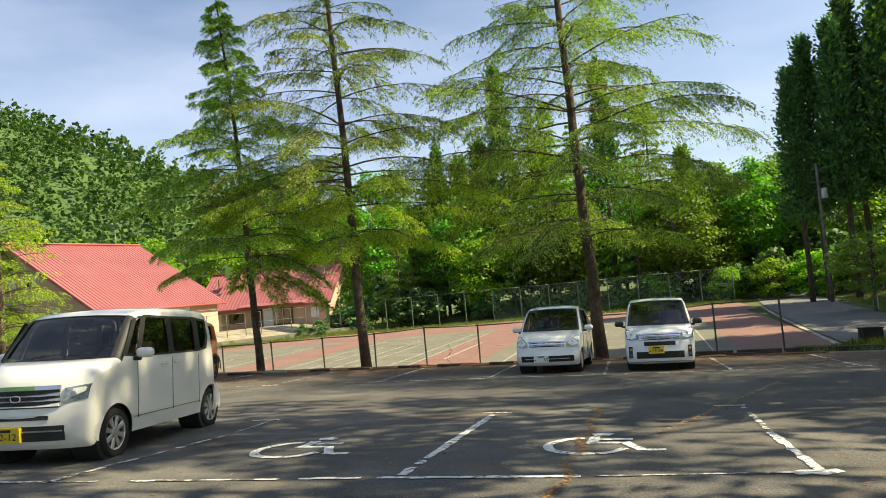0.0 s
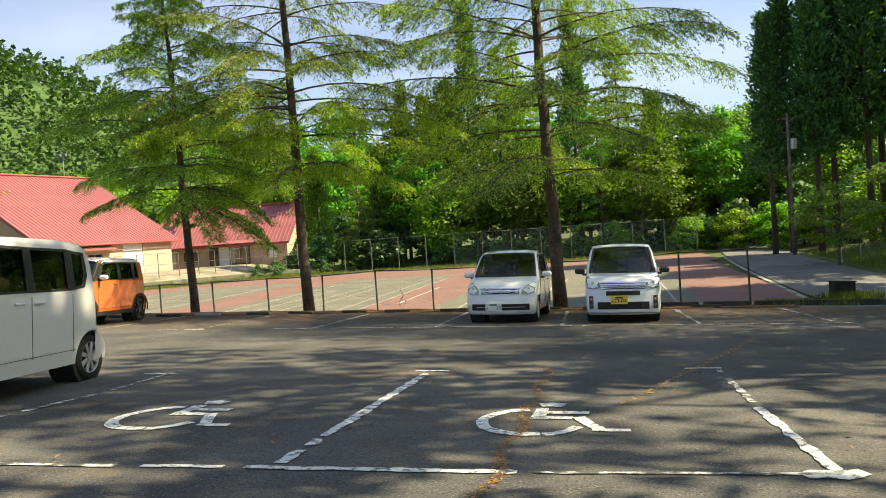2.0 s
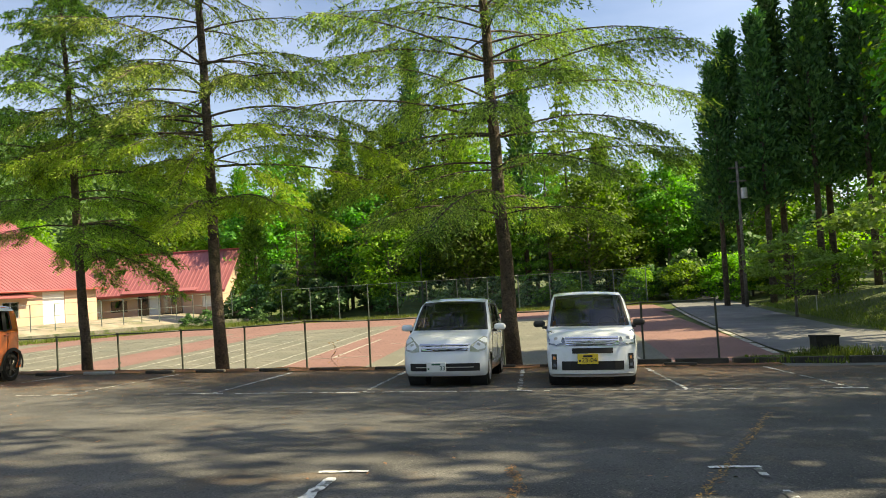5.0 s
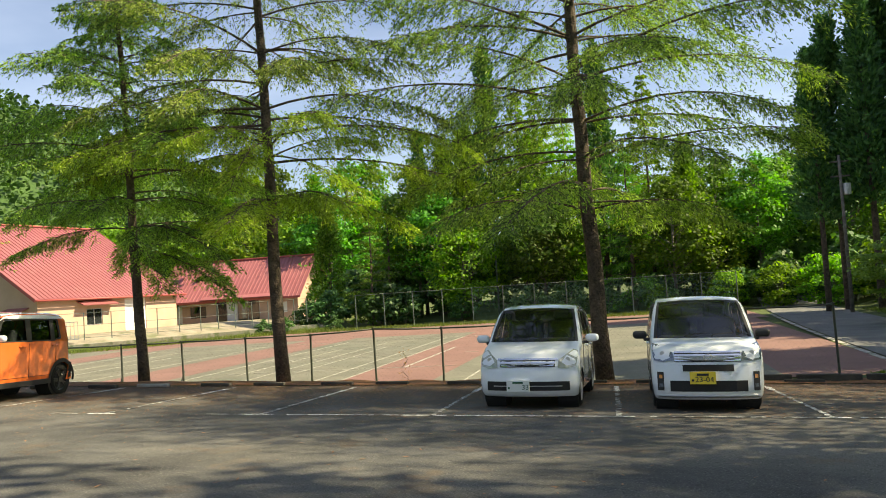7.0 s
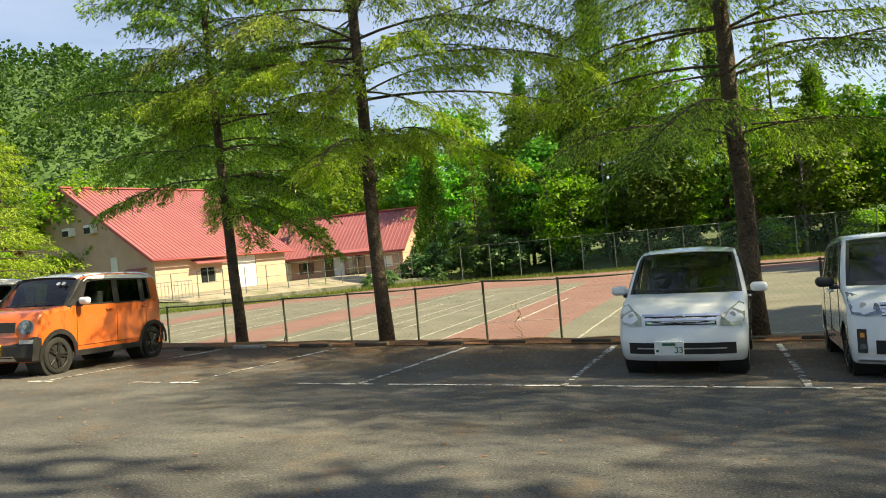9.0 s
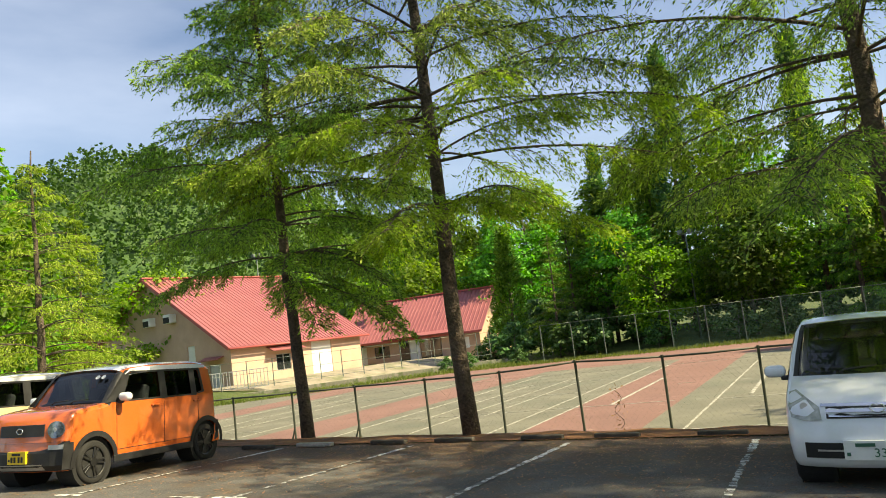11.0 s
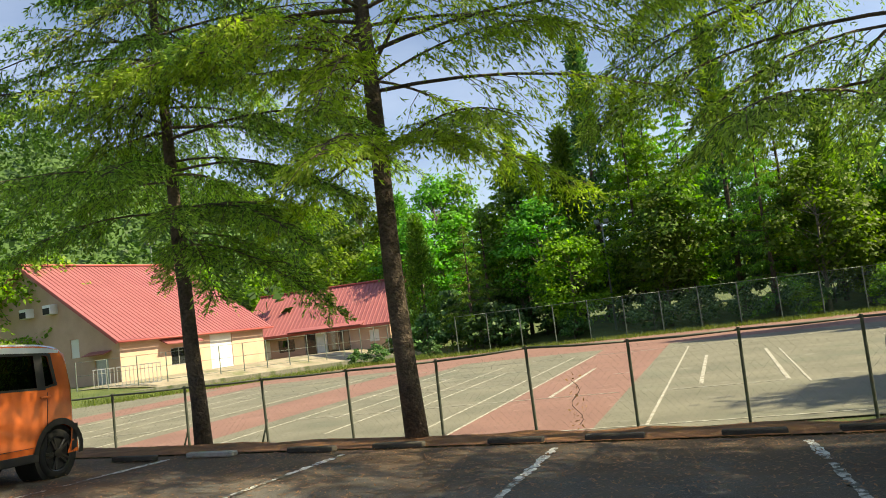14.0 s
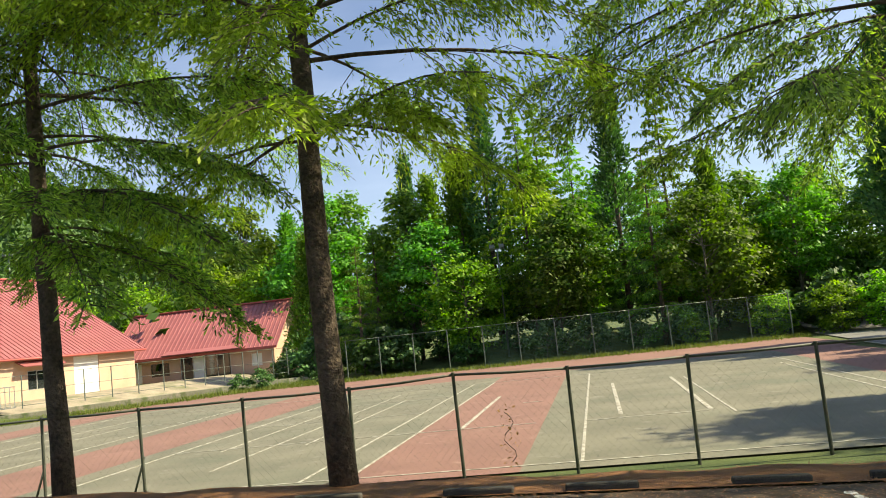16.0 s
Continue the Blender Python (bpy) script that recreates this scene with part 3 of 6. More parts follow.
def leafy(name, h, crown_r, clear, seed, n_clumps, per, size, leaf, label, bark=None, flat=0.8, radius=0.16, category="tree", clump=1.0):
    """A broadleaf tree: trunk, forking limbs, clumps of leaves with gaps."""
    rng = np.random.default_rng(seed)
    tree = thing(name, Matrix.Identity(4), label, category)
    bend = rng.normal(0, 0.25, 2)
    pts = [(bend[0] * (i / 6) ** 2, bend[1] * (i / 6) ** 2, -0.3 + (h * 0.8 + 0.3) * i / 6) for i in range(7)]
    part("trunk", tube_bm(pts, [radius * (1.2 - 1.0 * i / 6) for i in range(7)], 9), bark or M_BARK2, tree)
    lb = bmesh.new()
    P = np.array(pts)
    cz, ch = (h + clear) / 2, (h - clear) / 2
    base, tip, side = [], [], []
    for c in range(n_clumps):
        q = unit(rng.normal(0, 1, 3))
        rr = rng.uniform(0.45, 1.0) ** 0.6
        taper = 1.0 - 0.45 * max(q[2], 0) * rr
        ctr = np.array([q[0] * crown_r * rr * taper, q[1] * crown_r * rr * taper, cz + q[2] * ch * rr])
        if c % 3 == 0:
            z0 = min(max(ctr[2] - rng.uniform(0.5, 1.4) * crown_r * 0.5, clear * 0.8), h * 0.75)
            o = np.array([np.interp(z0, P[:, 2], P[:, k]) for k in range(3)])
            mid = (o + ctr) / 2 + rng.normal(0, 0.12 * crown_r, 3)
            tube_bm([tuple(o), tuple(mid), tuple(ctr)], [radius * 0.38, radius * 0.22, radius * 0.06], 5, lb, False)
        k = int(per * rng.uniform(0.6, 1.3))
        cr = crown_r * rng.uniform(0.2, 0.36) * clump
        off = np.clip(rng.normal(0, 0.5, (k, 3)), -0.85, 0.85) * cr * np.array([1.15, 1.15, flat * 0.62])
        pos = ctr + off
        n = unit(np.array([0, 0, 1.0]) * 0.9 + unit(off) * 0.7 + rng.normal(0, 0.5, (k, 3)))
        t = unit(np.cross(n, rng.normal(0, 1, (k, 3))))
        ln = size * rng.uniform(0.6, 1.3, (k, 1))
        base.append(pos - t * ln / 2), tip.append(pos + t * ln / 2), side.append(unit(np.cross(n, t)) * ln * 0.33)
    part("branchwork", lb, bark or M_BARK2, tree)
    blades("crown", np.concatenate(base), np.concatenate(tip), np.concatenate(side), leaf, tree)
    return tree


def sugi(name, h, r, clear, seed, n, leaf, label, size=0.5):
    """A narrow upright cedar built of upswept tufts."""
    rng = np.random.default_rng(seed)
    tree = thing(name, Matrix.Identity(4), label, "tree")
    part("trunk", tube_bm([(0, 0, -0.3), (0.05, 0, h * 0.5), (0, 0.03, h * 0.97)], [0.26, 0.16, 0.03], 9), M_BARK, tree)
    nb = n // 22
    u = rng.random(nb) ** 0.8
    z = clear + (h - clear) * u
    az = rng.uniform(0, math.tau, nb)
    lump = 1.0 + 0.22 * np.sin(az * 3 + u * 25)
    R = r * np.clip((1 - u) ** 0.9, 0.03, 1) * (0.55 + 0.45 * np.clip(u / 0.12, 0, 1)) * lump * rng.uniform(0.45, 1.1, nb)
    ctr = np.stack([np.cos(az) * R, np.sin(az) * R, z], 1)
    off = rng.normal(0, 1, (nb, 22, 3)) * np.array([0.32, 0.32, 0.34]) * (r / 2.6)
    pos = ctr[:, None] + off
    out = np.stack([np.cos(az), np.sin(az), np.zeros(nb)], 1)[:, None]
    d = unit(out * 0.6 + np.array([0, 0, 0.55]) + rng.normal(0, 0.4, pos.shape))
    ln = size * rng.uniform(0.5, 1.2, (nb, 22, 1))
    sd = unit(np.cross(d, rng.normal(0, 1, pos.shape))) * ln * 0.2
    blades("crown", pos.reshape(-1, 3), (pos + d * ln).reshape(-1, 3), sd.reshape(-1, 3), leaf, tree)
    return tree


def stand(tree, x, y, turn=0.0, size=1.0, up=0.0):
    tree.matrix_basis = Matrix.Translation((x, y, height(x, y) + up)) @ Matrix.Rotation(radians(turn), 4, "Z")
    tree.scale = (size, size, size)
    return tree


def again(tree, x, y, turn, size, up=0.0, label=""):
    c = copy_thing(tree, Matrix.Identity(4))
    stand(c, x, y, turn, size, up)
    return tagged(c, label)


# the three cedars on the edge of the lot
stand(deodar("cedar_tree", 12.6, 3.4, 3.7, 11, 100, 1.6, "slender dark cedar with drooping boughs beside the lot", (-0.5, 0), radius=0.125, nb=31, fine=0.95, wide=1.12, bare=0.2, boughs=((-18, 3.2, 2.7), (8, 3.4, 2.2), (-38, 3.3, 2.3))), -10.32, 24.1)
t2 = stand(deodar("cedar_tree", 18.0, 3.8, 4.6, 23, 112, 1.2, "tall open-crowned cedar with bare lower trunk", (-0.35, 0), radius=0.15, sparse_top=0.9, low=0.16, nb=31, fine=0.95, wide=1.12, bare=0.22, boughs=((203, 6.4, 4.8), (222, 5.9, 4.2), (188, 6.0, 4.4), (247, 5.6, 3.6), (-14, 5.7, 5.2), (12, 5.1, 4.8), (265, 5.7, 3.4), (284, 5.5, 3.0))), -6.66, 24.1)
t3 = stand(deodar("cedar_tree", 19.0, 3.5, 5.1, 37, 134, 1.35, "broad tall cedar with level boughs over parked cars", (-0.25, 0), radius=0.178, nb=31, fine=0.95, wide=1.12, bare=0.16), 0.63, 24.2)
# whole crown wears the sunlit needle colour
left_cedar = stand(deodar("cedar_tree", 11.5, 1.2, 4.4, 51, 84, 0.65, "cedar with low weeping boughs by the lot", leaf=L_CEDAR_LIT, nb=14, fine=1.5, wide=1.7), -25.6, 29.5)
# cedars behind and beside the walker, which shade the lot
shade = leafy("shade_tree", 23.0, 5.4, 5.0, 61, 52, 100, 0.36, L_BROAD, "tall broadleaf tree shading the lot", radius=0.3, clump=0.62)
stand(shade, 12.0, -1.5, 0, 0.95)
for x, y, turn, size in ((13.6, 7.6, 40, 1.06), (12.5, -10.5, 130, 1.0), (25.5, 28.5, 15, 1.1), (16.5, 13.4, 75, 1.0), (21.5, 15.5, 215, 0.95), (22.0, 1.0, 220, 1.1), (12.0, -20.0, 60, 1.05), (-17.0, -6.0, 110, 1.0), (-26.0, 7.0, 250, 0.95)):
    again(shade, x, y, turn, size)

near_right = stand(leafy("maple_tree", 20.0, 5.8, 2.3, 5, 175, 420, 0.135, L_MAPLE, "bright green maple overhanging the lot"), 14.2, 21.0)

# woods behind the courts
wood = [leafy("forest_tree", 13.5, 4.4, 3.0, 71, 95, 72, 0.41, L_BROAD, "full green broadleaf tree at the wood's edge"),
        leafy("forest_tree", 16.0, 3.9, 3.6, 72, 95, 72, 0.4, L_BROAD, "tall green broadleaf tree at the wood's edge"),
        leafy("forest_tree", 10.5, 4.2, 0.9, 73, 85, 70, 0.38, L_BRIGHT, "sunlit bright green broadleaf tree at the wood's edge"),
        sugi("forest_conifer", 18.0, 3.0, 2.0, 74, 6500, L_BROAD, "tall pointed green conifer in the wood", 0.55),
        deodar("forest_spruce", 13.0, 0.8, 3.6, 75, 74, 0.5, "shaggy spruce at the wood's edge", leaf=L_BROAD, nb=12, fine=2.4, wide=3.4),
        deodar("dawn_redwood", 22.0, 2.6, 5.4, 76, 125, 0.36, "tall feathery bright green conifer behind the courts", leaf=L_BRIGHT, nb=10, fine=3.3, wide=5.6),
        sugi("dark_cypress", 24.0, 2.3, 2.0, 78, 7500, L_SUGI, "tall narrow dark conifer behind the courts", 0.5)]
wrng = random.Random(4)
first = [True] * len(wood)


def plant(kind, x, y, size, up=0.0):
    if first[kind]:
        first[kind] = False
        return stand(wood[kind], x, y, wrng.uniform(0, 360), size, up)
    return again(wood[kind], x, y, wrng.uniform(0, 360), size, up)


for x, y, kind, size in ((-22.4, 83, 4, 1.0), (-31, 106, 1, 1.3), (-20, 86, 1, 1.0), (-16.5, 82, 0, 0.9), (-11.8, 85, 6, 1.08), (-8.4, 83.5, 5, 0.97), (-7.0, 86, 5, 1.0), (-13.8, 78.5, 2, 0.85), (-6.2, 78, 0, 0.8), (-22.8, 78.5, 4, 0.85), (-14.5, 86, 3, 1.0), (-19.5, 86.5, 6, 0.8), (-4.2, 84, 5, 0.86), (-29, 83.5, 3, 0.72), (-26, 106, 5, 0.95), (-33, 102, 1, 1.25), (-39, 105, 3, 1.0), (-46, 108, 1, 1.3), (-53, 106, 3, 1.0), (6.8, 81, 3, 0.8),
                         (-4.5, 79, 0, 0.9), (-0.6, 80.5, 6, 1.0), (1.6, 77, 4, 1.12), (3.6, 83, 5, 0.98), (5.0, 76, 0, 0.85), (8.0, 79, 2, 0.85), (9.5, 84, 0, 0.95), (12.5, 80, 1, 0.8), (14.5, 86, 0, 0.9),
                         (-15, 92, 3, 1.0), (-9, 94, 1, 1.15), (0, 94, 0, 1.2), (-21, 105, 3, 1.15), (8, 93, 0, 1.0), (17, 92, 0, 1.0), (-34, 97, 0, 1.1), (-40, 100, 2, 1.2), (-47, 102, 2, 1.3), (-55, 98, 2, 1.1), (20, 80, 0, 0.9), (24, 88, 1, 1.0), (30, 84, 0, 1.0), (36, 80, 1, 1.1),
                         (-62, 92, 2, 1.3), (-66, 82, 2, 1.2), (-63, 70, 2, 1.3), (-65, 54, 0, 0.9), (-58, 46, 2, 1.0), (-43.0, 40, 5, 0.8), (-42.5, 45, 5, 0.66), (-46, 40, 3, 0.9), (-50, 34, 2, 1.1), (-42, 33, 0, 1.0), (-60, 44, 1, 1.1), (-36, 34.0, 1, 0.9), (-38, 26, 3, 0.8), (-46, 22, 0, 1.1), (-33, 16, 0, 1.0), (-36, 6, 1, 1.0), (-32, -6, 0, 1.0),
                         (26, 30, 0, 0.9), (30, 20, 1, 1.0), (27, 10, 0, 1.0), (30, -4, 1, 1.0), (22, -18, 0, 1.1), (6, -24, 1, 1.1), (-10, -22, 0, 1.1), (-22, -20, 1, 1.0)):
    plant(kind, x, y, size)
# undergrowth along the far edge
bush = leafy("undergrowth_bush", 3.2, 1.9, 0.1, 81, 46, 38, 0.34, L_SUGI, "dense green undergrowth bush", radius=0.05, category="bush")
stand(bush, -19, 76.5, 0, 1)
for i in range(16):
    x = -30 + i * 3.3 + wrng.uniform(-0.6, 0.6)
    again(bush, x, 75.5 + wrng.uniform(0, 6) - 0.05 * max(x, 0) * 3, wrng.uniform(0, 360), wrng.uniform(0.6, 1.3))
for x, y, s in ((-28.5, 70.5, 0.5), (-30.5, 71.0, 0.42), (-24.5, 72.5, 0.4)):
    again(bush, x, y, 30 * x, s)

for i in range(22):
    again(bush, -34 + i * 3.6 + wrng.uniform(-1, 1), 90 + wrng.uniform(-2, 5) - 0.35 * max(0, i - 14), wrng.uniform(0, 360), wrng.uniform(1.5, 2.2))
for x, y, s in ((18, 73, 1.6), (23, 71, 1.7), (28, 66, 1.8), (33, 62, 1.7), (38, 58, 1.8), (41, 52, 1.8), (35, 45, 1.5), (38, 38, 1.7), (13, 74, 1.3)):
    again(bush, x, y, x * 31, s)

lit_bush = leafy("roadside_bush", 4.0, 2.2, 0.1, 83, 50, 60, 0.26, L_BRIGHT, "sunlit bright green bush under the tall conifers", radius=0.05, category="bush")
stand(lit_bush, 15.5, 70.5, 0, 1)
for x, y, s in ((12.5, 71.5, 0.9), (18.5, 67.5, 1.1), (22.0, 65.0, 1.2), (25.5, 62.0, 1.1), (29.0, 59.0, 1.2), (19.2, 56.8, 0.7), (23.5, 53.0, 0.8), (27.5, 50.5, 0.8), (28.5, 44.0, 0.9), (9.0, 75.0, 0.8), (3.5, 75.3, 0.6)):
    again(lit_bush, x, y, x * 37, s)

# tall dark cedars beside the lane
grove = sugi("sugi_tree", 21.0, 2.2, 7.0, 91, 9500, L_SUGI, "tall dark conifer in a dense row beside the lane", 0.46)
stand(grove, 13.5, 61.5, 0, 0.8)
for x, y, s in ((14.9, 62.5, 0.91), (16.3, 60.5, 0.93), (17.9, 62.5, 1.02), (19.4, 60.0, 0.98), (21.0, 62.5, 1.05), (22.6, 59.5, 1.0), (24.3, 61.5, 1.06), (26.0, 57.5, 1.0), (28.0, 59.0, 1.05), (30.0, 55.0, 1.0), (32.5, 56.0, 1.05)):
    again(grove, x, y, wrng.uniform(0, 360), s)
# roadside trees on the right bank
pale = stand(leafy("roadside_tree", 6.2, 3.1, 1.6, 95, 60, 90, 0.24, L_PALE, "pale-leaved maple with level boughs on the bank", flat=0.35, radius=0.1), 16.6, 41.0)
again(pale, 20.0, 44.5, 70, 1.05)
again(pale, 13.9, 47.5, 170, 0.7)
thin = leafy("bank_tree", 17.0, 2.7, 6.0, 97, 80, 80, 0.3, L_BROAD, "slender broadleaf tree with bare trunk on the bank", radius=0.2)
stand(thin, 21.0, 47.0, 0, 0.95)
for x, y, s in ((23.0, 46.2, 1.0), (23.5, 50.0, 1.05), (26.0, 50.5, 1.1), (16.8, 35.5, 1.1), (19.0, 36.8, 1.1), (20.5, 33.5, 1.15), (25.5, 28.5, 1.2), (25.5, 22.0, 1.2)):
    again(thin, x, y, wrng.uniform(0, 360), s)


# distant wooded hills
def hill(name, cx, cy, rx, ry, top, seed, label, m=6200):
    vs, fs, n = [], [], 40
    for j in range(n + 1):
        for i in range(n + 1):
            a, b = i / n * 2 - 1, j / n * 2 - 1
            r = math.hypot(a, b)
            k = max(0.0, 1 - r * r) ** 1.15
            z = top * k * (1 + 0.22 * noise.noise(Vector((a * 2.4 + seed, b * 2.4, 0)))) - 3
            vs.append((cx + rx * a, cy + ry * b, z))
    for j in range(n):
        for i in range(n):
            q = j * (n + 1) + i
            fs.append((q, q + 1, q + n + 2, q + n + 1))
    tagged(new(name, mesh_of(name, vs, fs, M_FOREST_FLOOR, True)), label, "hill", "", "structure")
    rng = np.random.default_rng(seed)
    a, b = rng.uniform(-0.97, 0.97, m), rng.uniform(-0.97, 0.4, m)
    zz = []
    V = np.array(vs).reshape(n + 1, n + 1, 3)
    fi, fj = (a + 1) / 2 * n, (b + 1) / 2 * n
    i0, j0 = np.clip(fi.astype(int), 0, n - 1), np.clip(fj.astype(int), 0, n - 1)
    u, v = (fi - i0), (fj - j0)
    zz = V[j0, i0, 2] * (1 - u) * (1 - v) + V[j0, i0 + 1, 2] * u * (1 - v) + V[j0 + 1, i0, 2] * (1 - u) * v + V[j0 + 1, i0 + 1, 2] * u * v
    ctr = np.stack([cx + rx * a, cy + ry * b, zz], 1)
    k = 24
    th = rng.uniform(5.5, 10.5, (m, 1, 1))
    w = rng.random((m, k, 1))
    az = rng.uniform(0, math.tau, (m, k, 1))
    rr = (1 - w) ** 0.8 * th * 0.36
    pos = ctr[:, None] + np.concatenate([np.cos(az) * rr, np.sin(az) * rr, w * th], 2)
    d = unit(np.concatenate([np.cos(az), np.sin(az), np.full_like(az, 0.5)], 2) + rng.normal(0, 0.35, pos.shape))
    ln = th * rng.uniform(0.1, 0.18, (m, k, 1))
    sd = unit(np.cross(d, rng.normal(0, 1, pos.shape))) * ln * 0.42
    tagged(blades("hill_forest", (pos - d * ln * 0.5).reshape(-1, 3), (pos + d * ln * 0.5).reshape(-1, 3), sd.reshape(-1, 3), L_HILL), "dense green forest covering a hillside", "forest", "", "stuff")


hill("hill", -245, 215, 205, 130, 68, 3, "steep wooded hill beyond the buildings")
hill("hill", 60, 330, 170, 90, 22, 8, "low distant wooded ridge", 1200)

# yellow-green bamboo behind the hall
bam = leafy("bamboo_clump", 9.0, 3.2, 1.0, 99, 70, 70, 0.4, L_BAMBOO, "yellow-green bamboo thicket behind the hall", radius=0.06, category="bamboo")
stand(bam, -80, 92, 0, 1.2)
for x, y, s in ((-74, 98, 1.15), (-86, 88, 1.2), (-68, 102, 1.05), (-92, 82, 1.2), (-62, 106, 1.0)):
    again(bam, x, y, x * 13, s)


# ---- fence along the courts ----
def fence_post(m, tall, material):
    bm = cyl_bm(0.032, tall, (0, 0, tall / 2), sides=10)
    cyl_bm(0.036, 0.03, (0, 0, tall + 0.01), sides=10, bm=bm)
    return bm


FY = 29.55
fence = thing("court_fence", Matrix.Translation((0, FY, COURT)), "low rusty green tube fence with wire mesh along the courts", "fence")
post_me, posts = {}, []
for x in (-25.9, -23.7, -21.5, -19.3, -17.11, -14.88, -12.66, -10.45, -8.32, -6.26, -4.2, -2.12, 0.03, 2.12, 4.22, 6.4):
    tall = 1.97 if -7.0 < x < -5.0 or x > 3.0 else 1.89
    if tall not in post_me:
        bm = fence_post(None, tall, M_FENCE)
        post_me[tall] = bpy.data.meshes.new("post")
        bm.to_mesh(post_me[tall])
        bm.free()
        post_me[tall].materials.append(M_FENCE)
    posts.append((x, tall))
    piece("post", post_me[tall], fence, Matrix.Translation((x, 0, 0)) @ Matrix.Rotation(radians(wrng.uniform(-1.2, 1.2)), 4, "Y"))
for (xa, ta), (xb, tb) in zip(posts, posts[1:]):
    part("rail", tube_bm([(xa, 0, ta - 0.02), ((xa + xb) / 2, 0, (ta + tb) / 2 - 0.035), (xb, 0, tb - 0.02)], 0.024, 8), M_FENCE, fence)
    # diamond wire
    wb = bmesh.new()
    top = min(ta, tb) - 0.06
    nd = 14
    for k in range(-10, nd + 1):
        for sgn in (1, -1):
            x0, x1 = k / nd, k / nd + top / 2.12 * 0.9
            z0, z1 = 0.05, top
            if x0 < 0:
                z0 += (0 - x0) / (x1 - x0) * (z1 - z0)
                x0 = 0
            if x1 > 1:
                z1 = z0 + (1 - x0) / (x1 - x0) * (z1 - z0)
                x1 = 1
            if x1 - x0 < 0.01:
                continue
            X = lambda q: xa + (xb - xa) * (q if sgn > 0 else 1 - q)
            tube_bm([(X(x0), 0.004 * sgn, z0), (X(x1), 0.004 * sgn, z1)], 0.001, 3, wb, False)
    part("wire_mesh", wb, M_FENCE, fence)
for q in (-14.88, -12.66):
    part("brace", tube_bm([(q + 0.03, 0, 0.95), (q - 0.32, 0, 0.0)], 0.022, 8), M_FENCE, fence)

# tall pale fence behind the courts
back = thing("back_fence", Matrix.Translation((0, 71.5, COURT)), "tall pale green ball-stop fence behind the courts", "fence")
bp_me = bpy.data.meshes.new("post")
bm = cyl_bm(0.04, 3.0, (0, 0, 1.5), sides=8)
bm.to_mesh(bp_me)
bm.free()
bp_me.materials.append(M_FENCE_PALE)
bx = [-22 + 2.6 * i for i in range(13)]
for x in bx:
    piece("post", bp_me, back, Matrix.Translation((x, -0.06 * (x + 22) * 0.4, 0)))
for a, b in zip(bx, bx[1:]):
    for z in (0.1, 2.96):
        part("rail", tube_bm([(a, -0.024 * (a + 22), z), (b, -0.024 * (b + 22), z)], 0.02, 6), M_FENCE_PALE, back)

for a, b in zip(bx[4:12], bx[5:13]):
    nb_ = bmesh.new()
    ya, yb = -0.024 * (a + 22), -0.024 * (b + 22)
    for k in range(1, 26):
        q = k / 26
        tube_bm([(a + (b - a) * q, ya + (yb - ya) * q, 0.1), (a + (b - a) * q, ya + (yb - ya) * q, 2.95)], 0.003, 3, nb_, False)
    for k in range(1, 28):
        tube_bm([(a, ya, 0.1 + k * 0.1), (b, yb, 0.1 + k * 0.1)], 0.003, 3, nb_, False)
    part("net", nb_, M_NET, back, "fine teal netting")

# ---- buildings ----
def poly_prism(points, depth):
    """A polygon in the x-z plane, given depth along +y."""
    bm = bmesh.new()
    a = [bm.verts.new((x, 0, z)) for x, z in points]
    b = [bm.verts.new((x, depth, z)) for x, z in points]
    bm.faces.new(a)
    bm.faces.new(b[::-1])
    for i in range(len(a)):
        j = (i + 1) % len(a)
        bm.faces.new((a[j], a[i], b[i], b[j]))
    bmesh.ops.recalc_face_normals(bm, faces=bm.faces)
    return bm


def wall_with_holes(outline, holes, thick):
    """A wall in the x-z plane with openings through it, thickness along +y."""
    bm = bmesh.new()
    loops = [outline, *[[(x0, z0), (x1, z0), (x1, z1), (x0, z1)] for x0, z0, x1, z1 in holes]]
    es = []
    for lp in loops:
        vs = [bm.verts.new((x, 0, z)) for x, z in lp]
        es += [bm.edges.new((vs[i], vs[(i + 1) % len(vs)])) for i in range(len(vs))]
    bmesh.ops.triangle_fill(bm, use_beauty=True, use_dissolve=False, edges=es)
    ext = bmesh.ops.extrude_face_region(bm, geom=bm.faces[:])
    bmesh.ops.translate(bm, verts=[g for g in ext["geom"] if isinstance(g, bmesh.types.BMVert)], vec=(0, thick, 0))
    bmesh.ops.recalc_face_normals(bm, faces=bm.faces)
    return bm


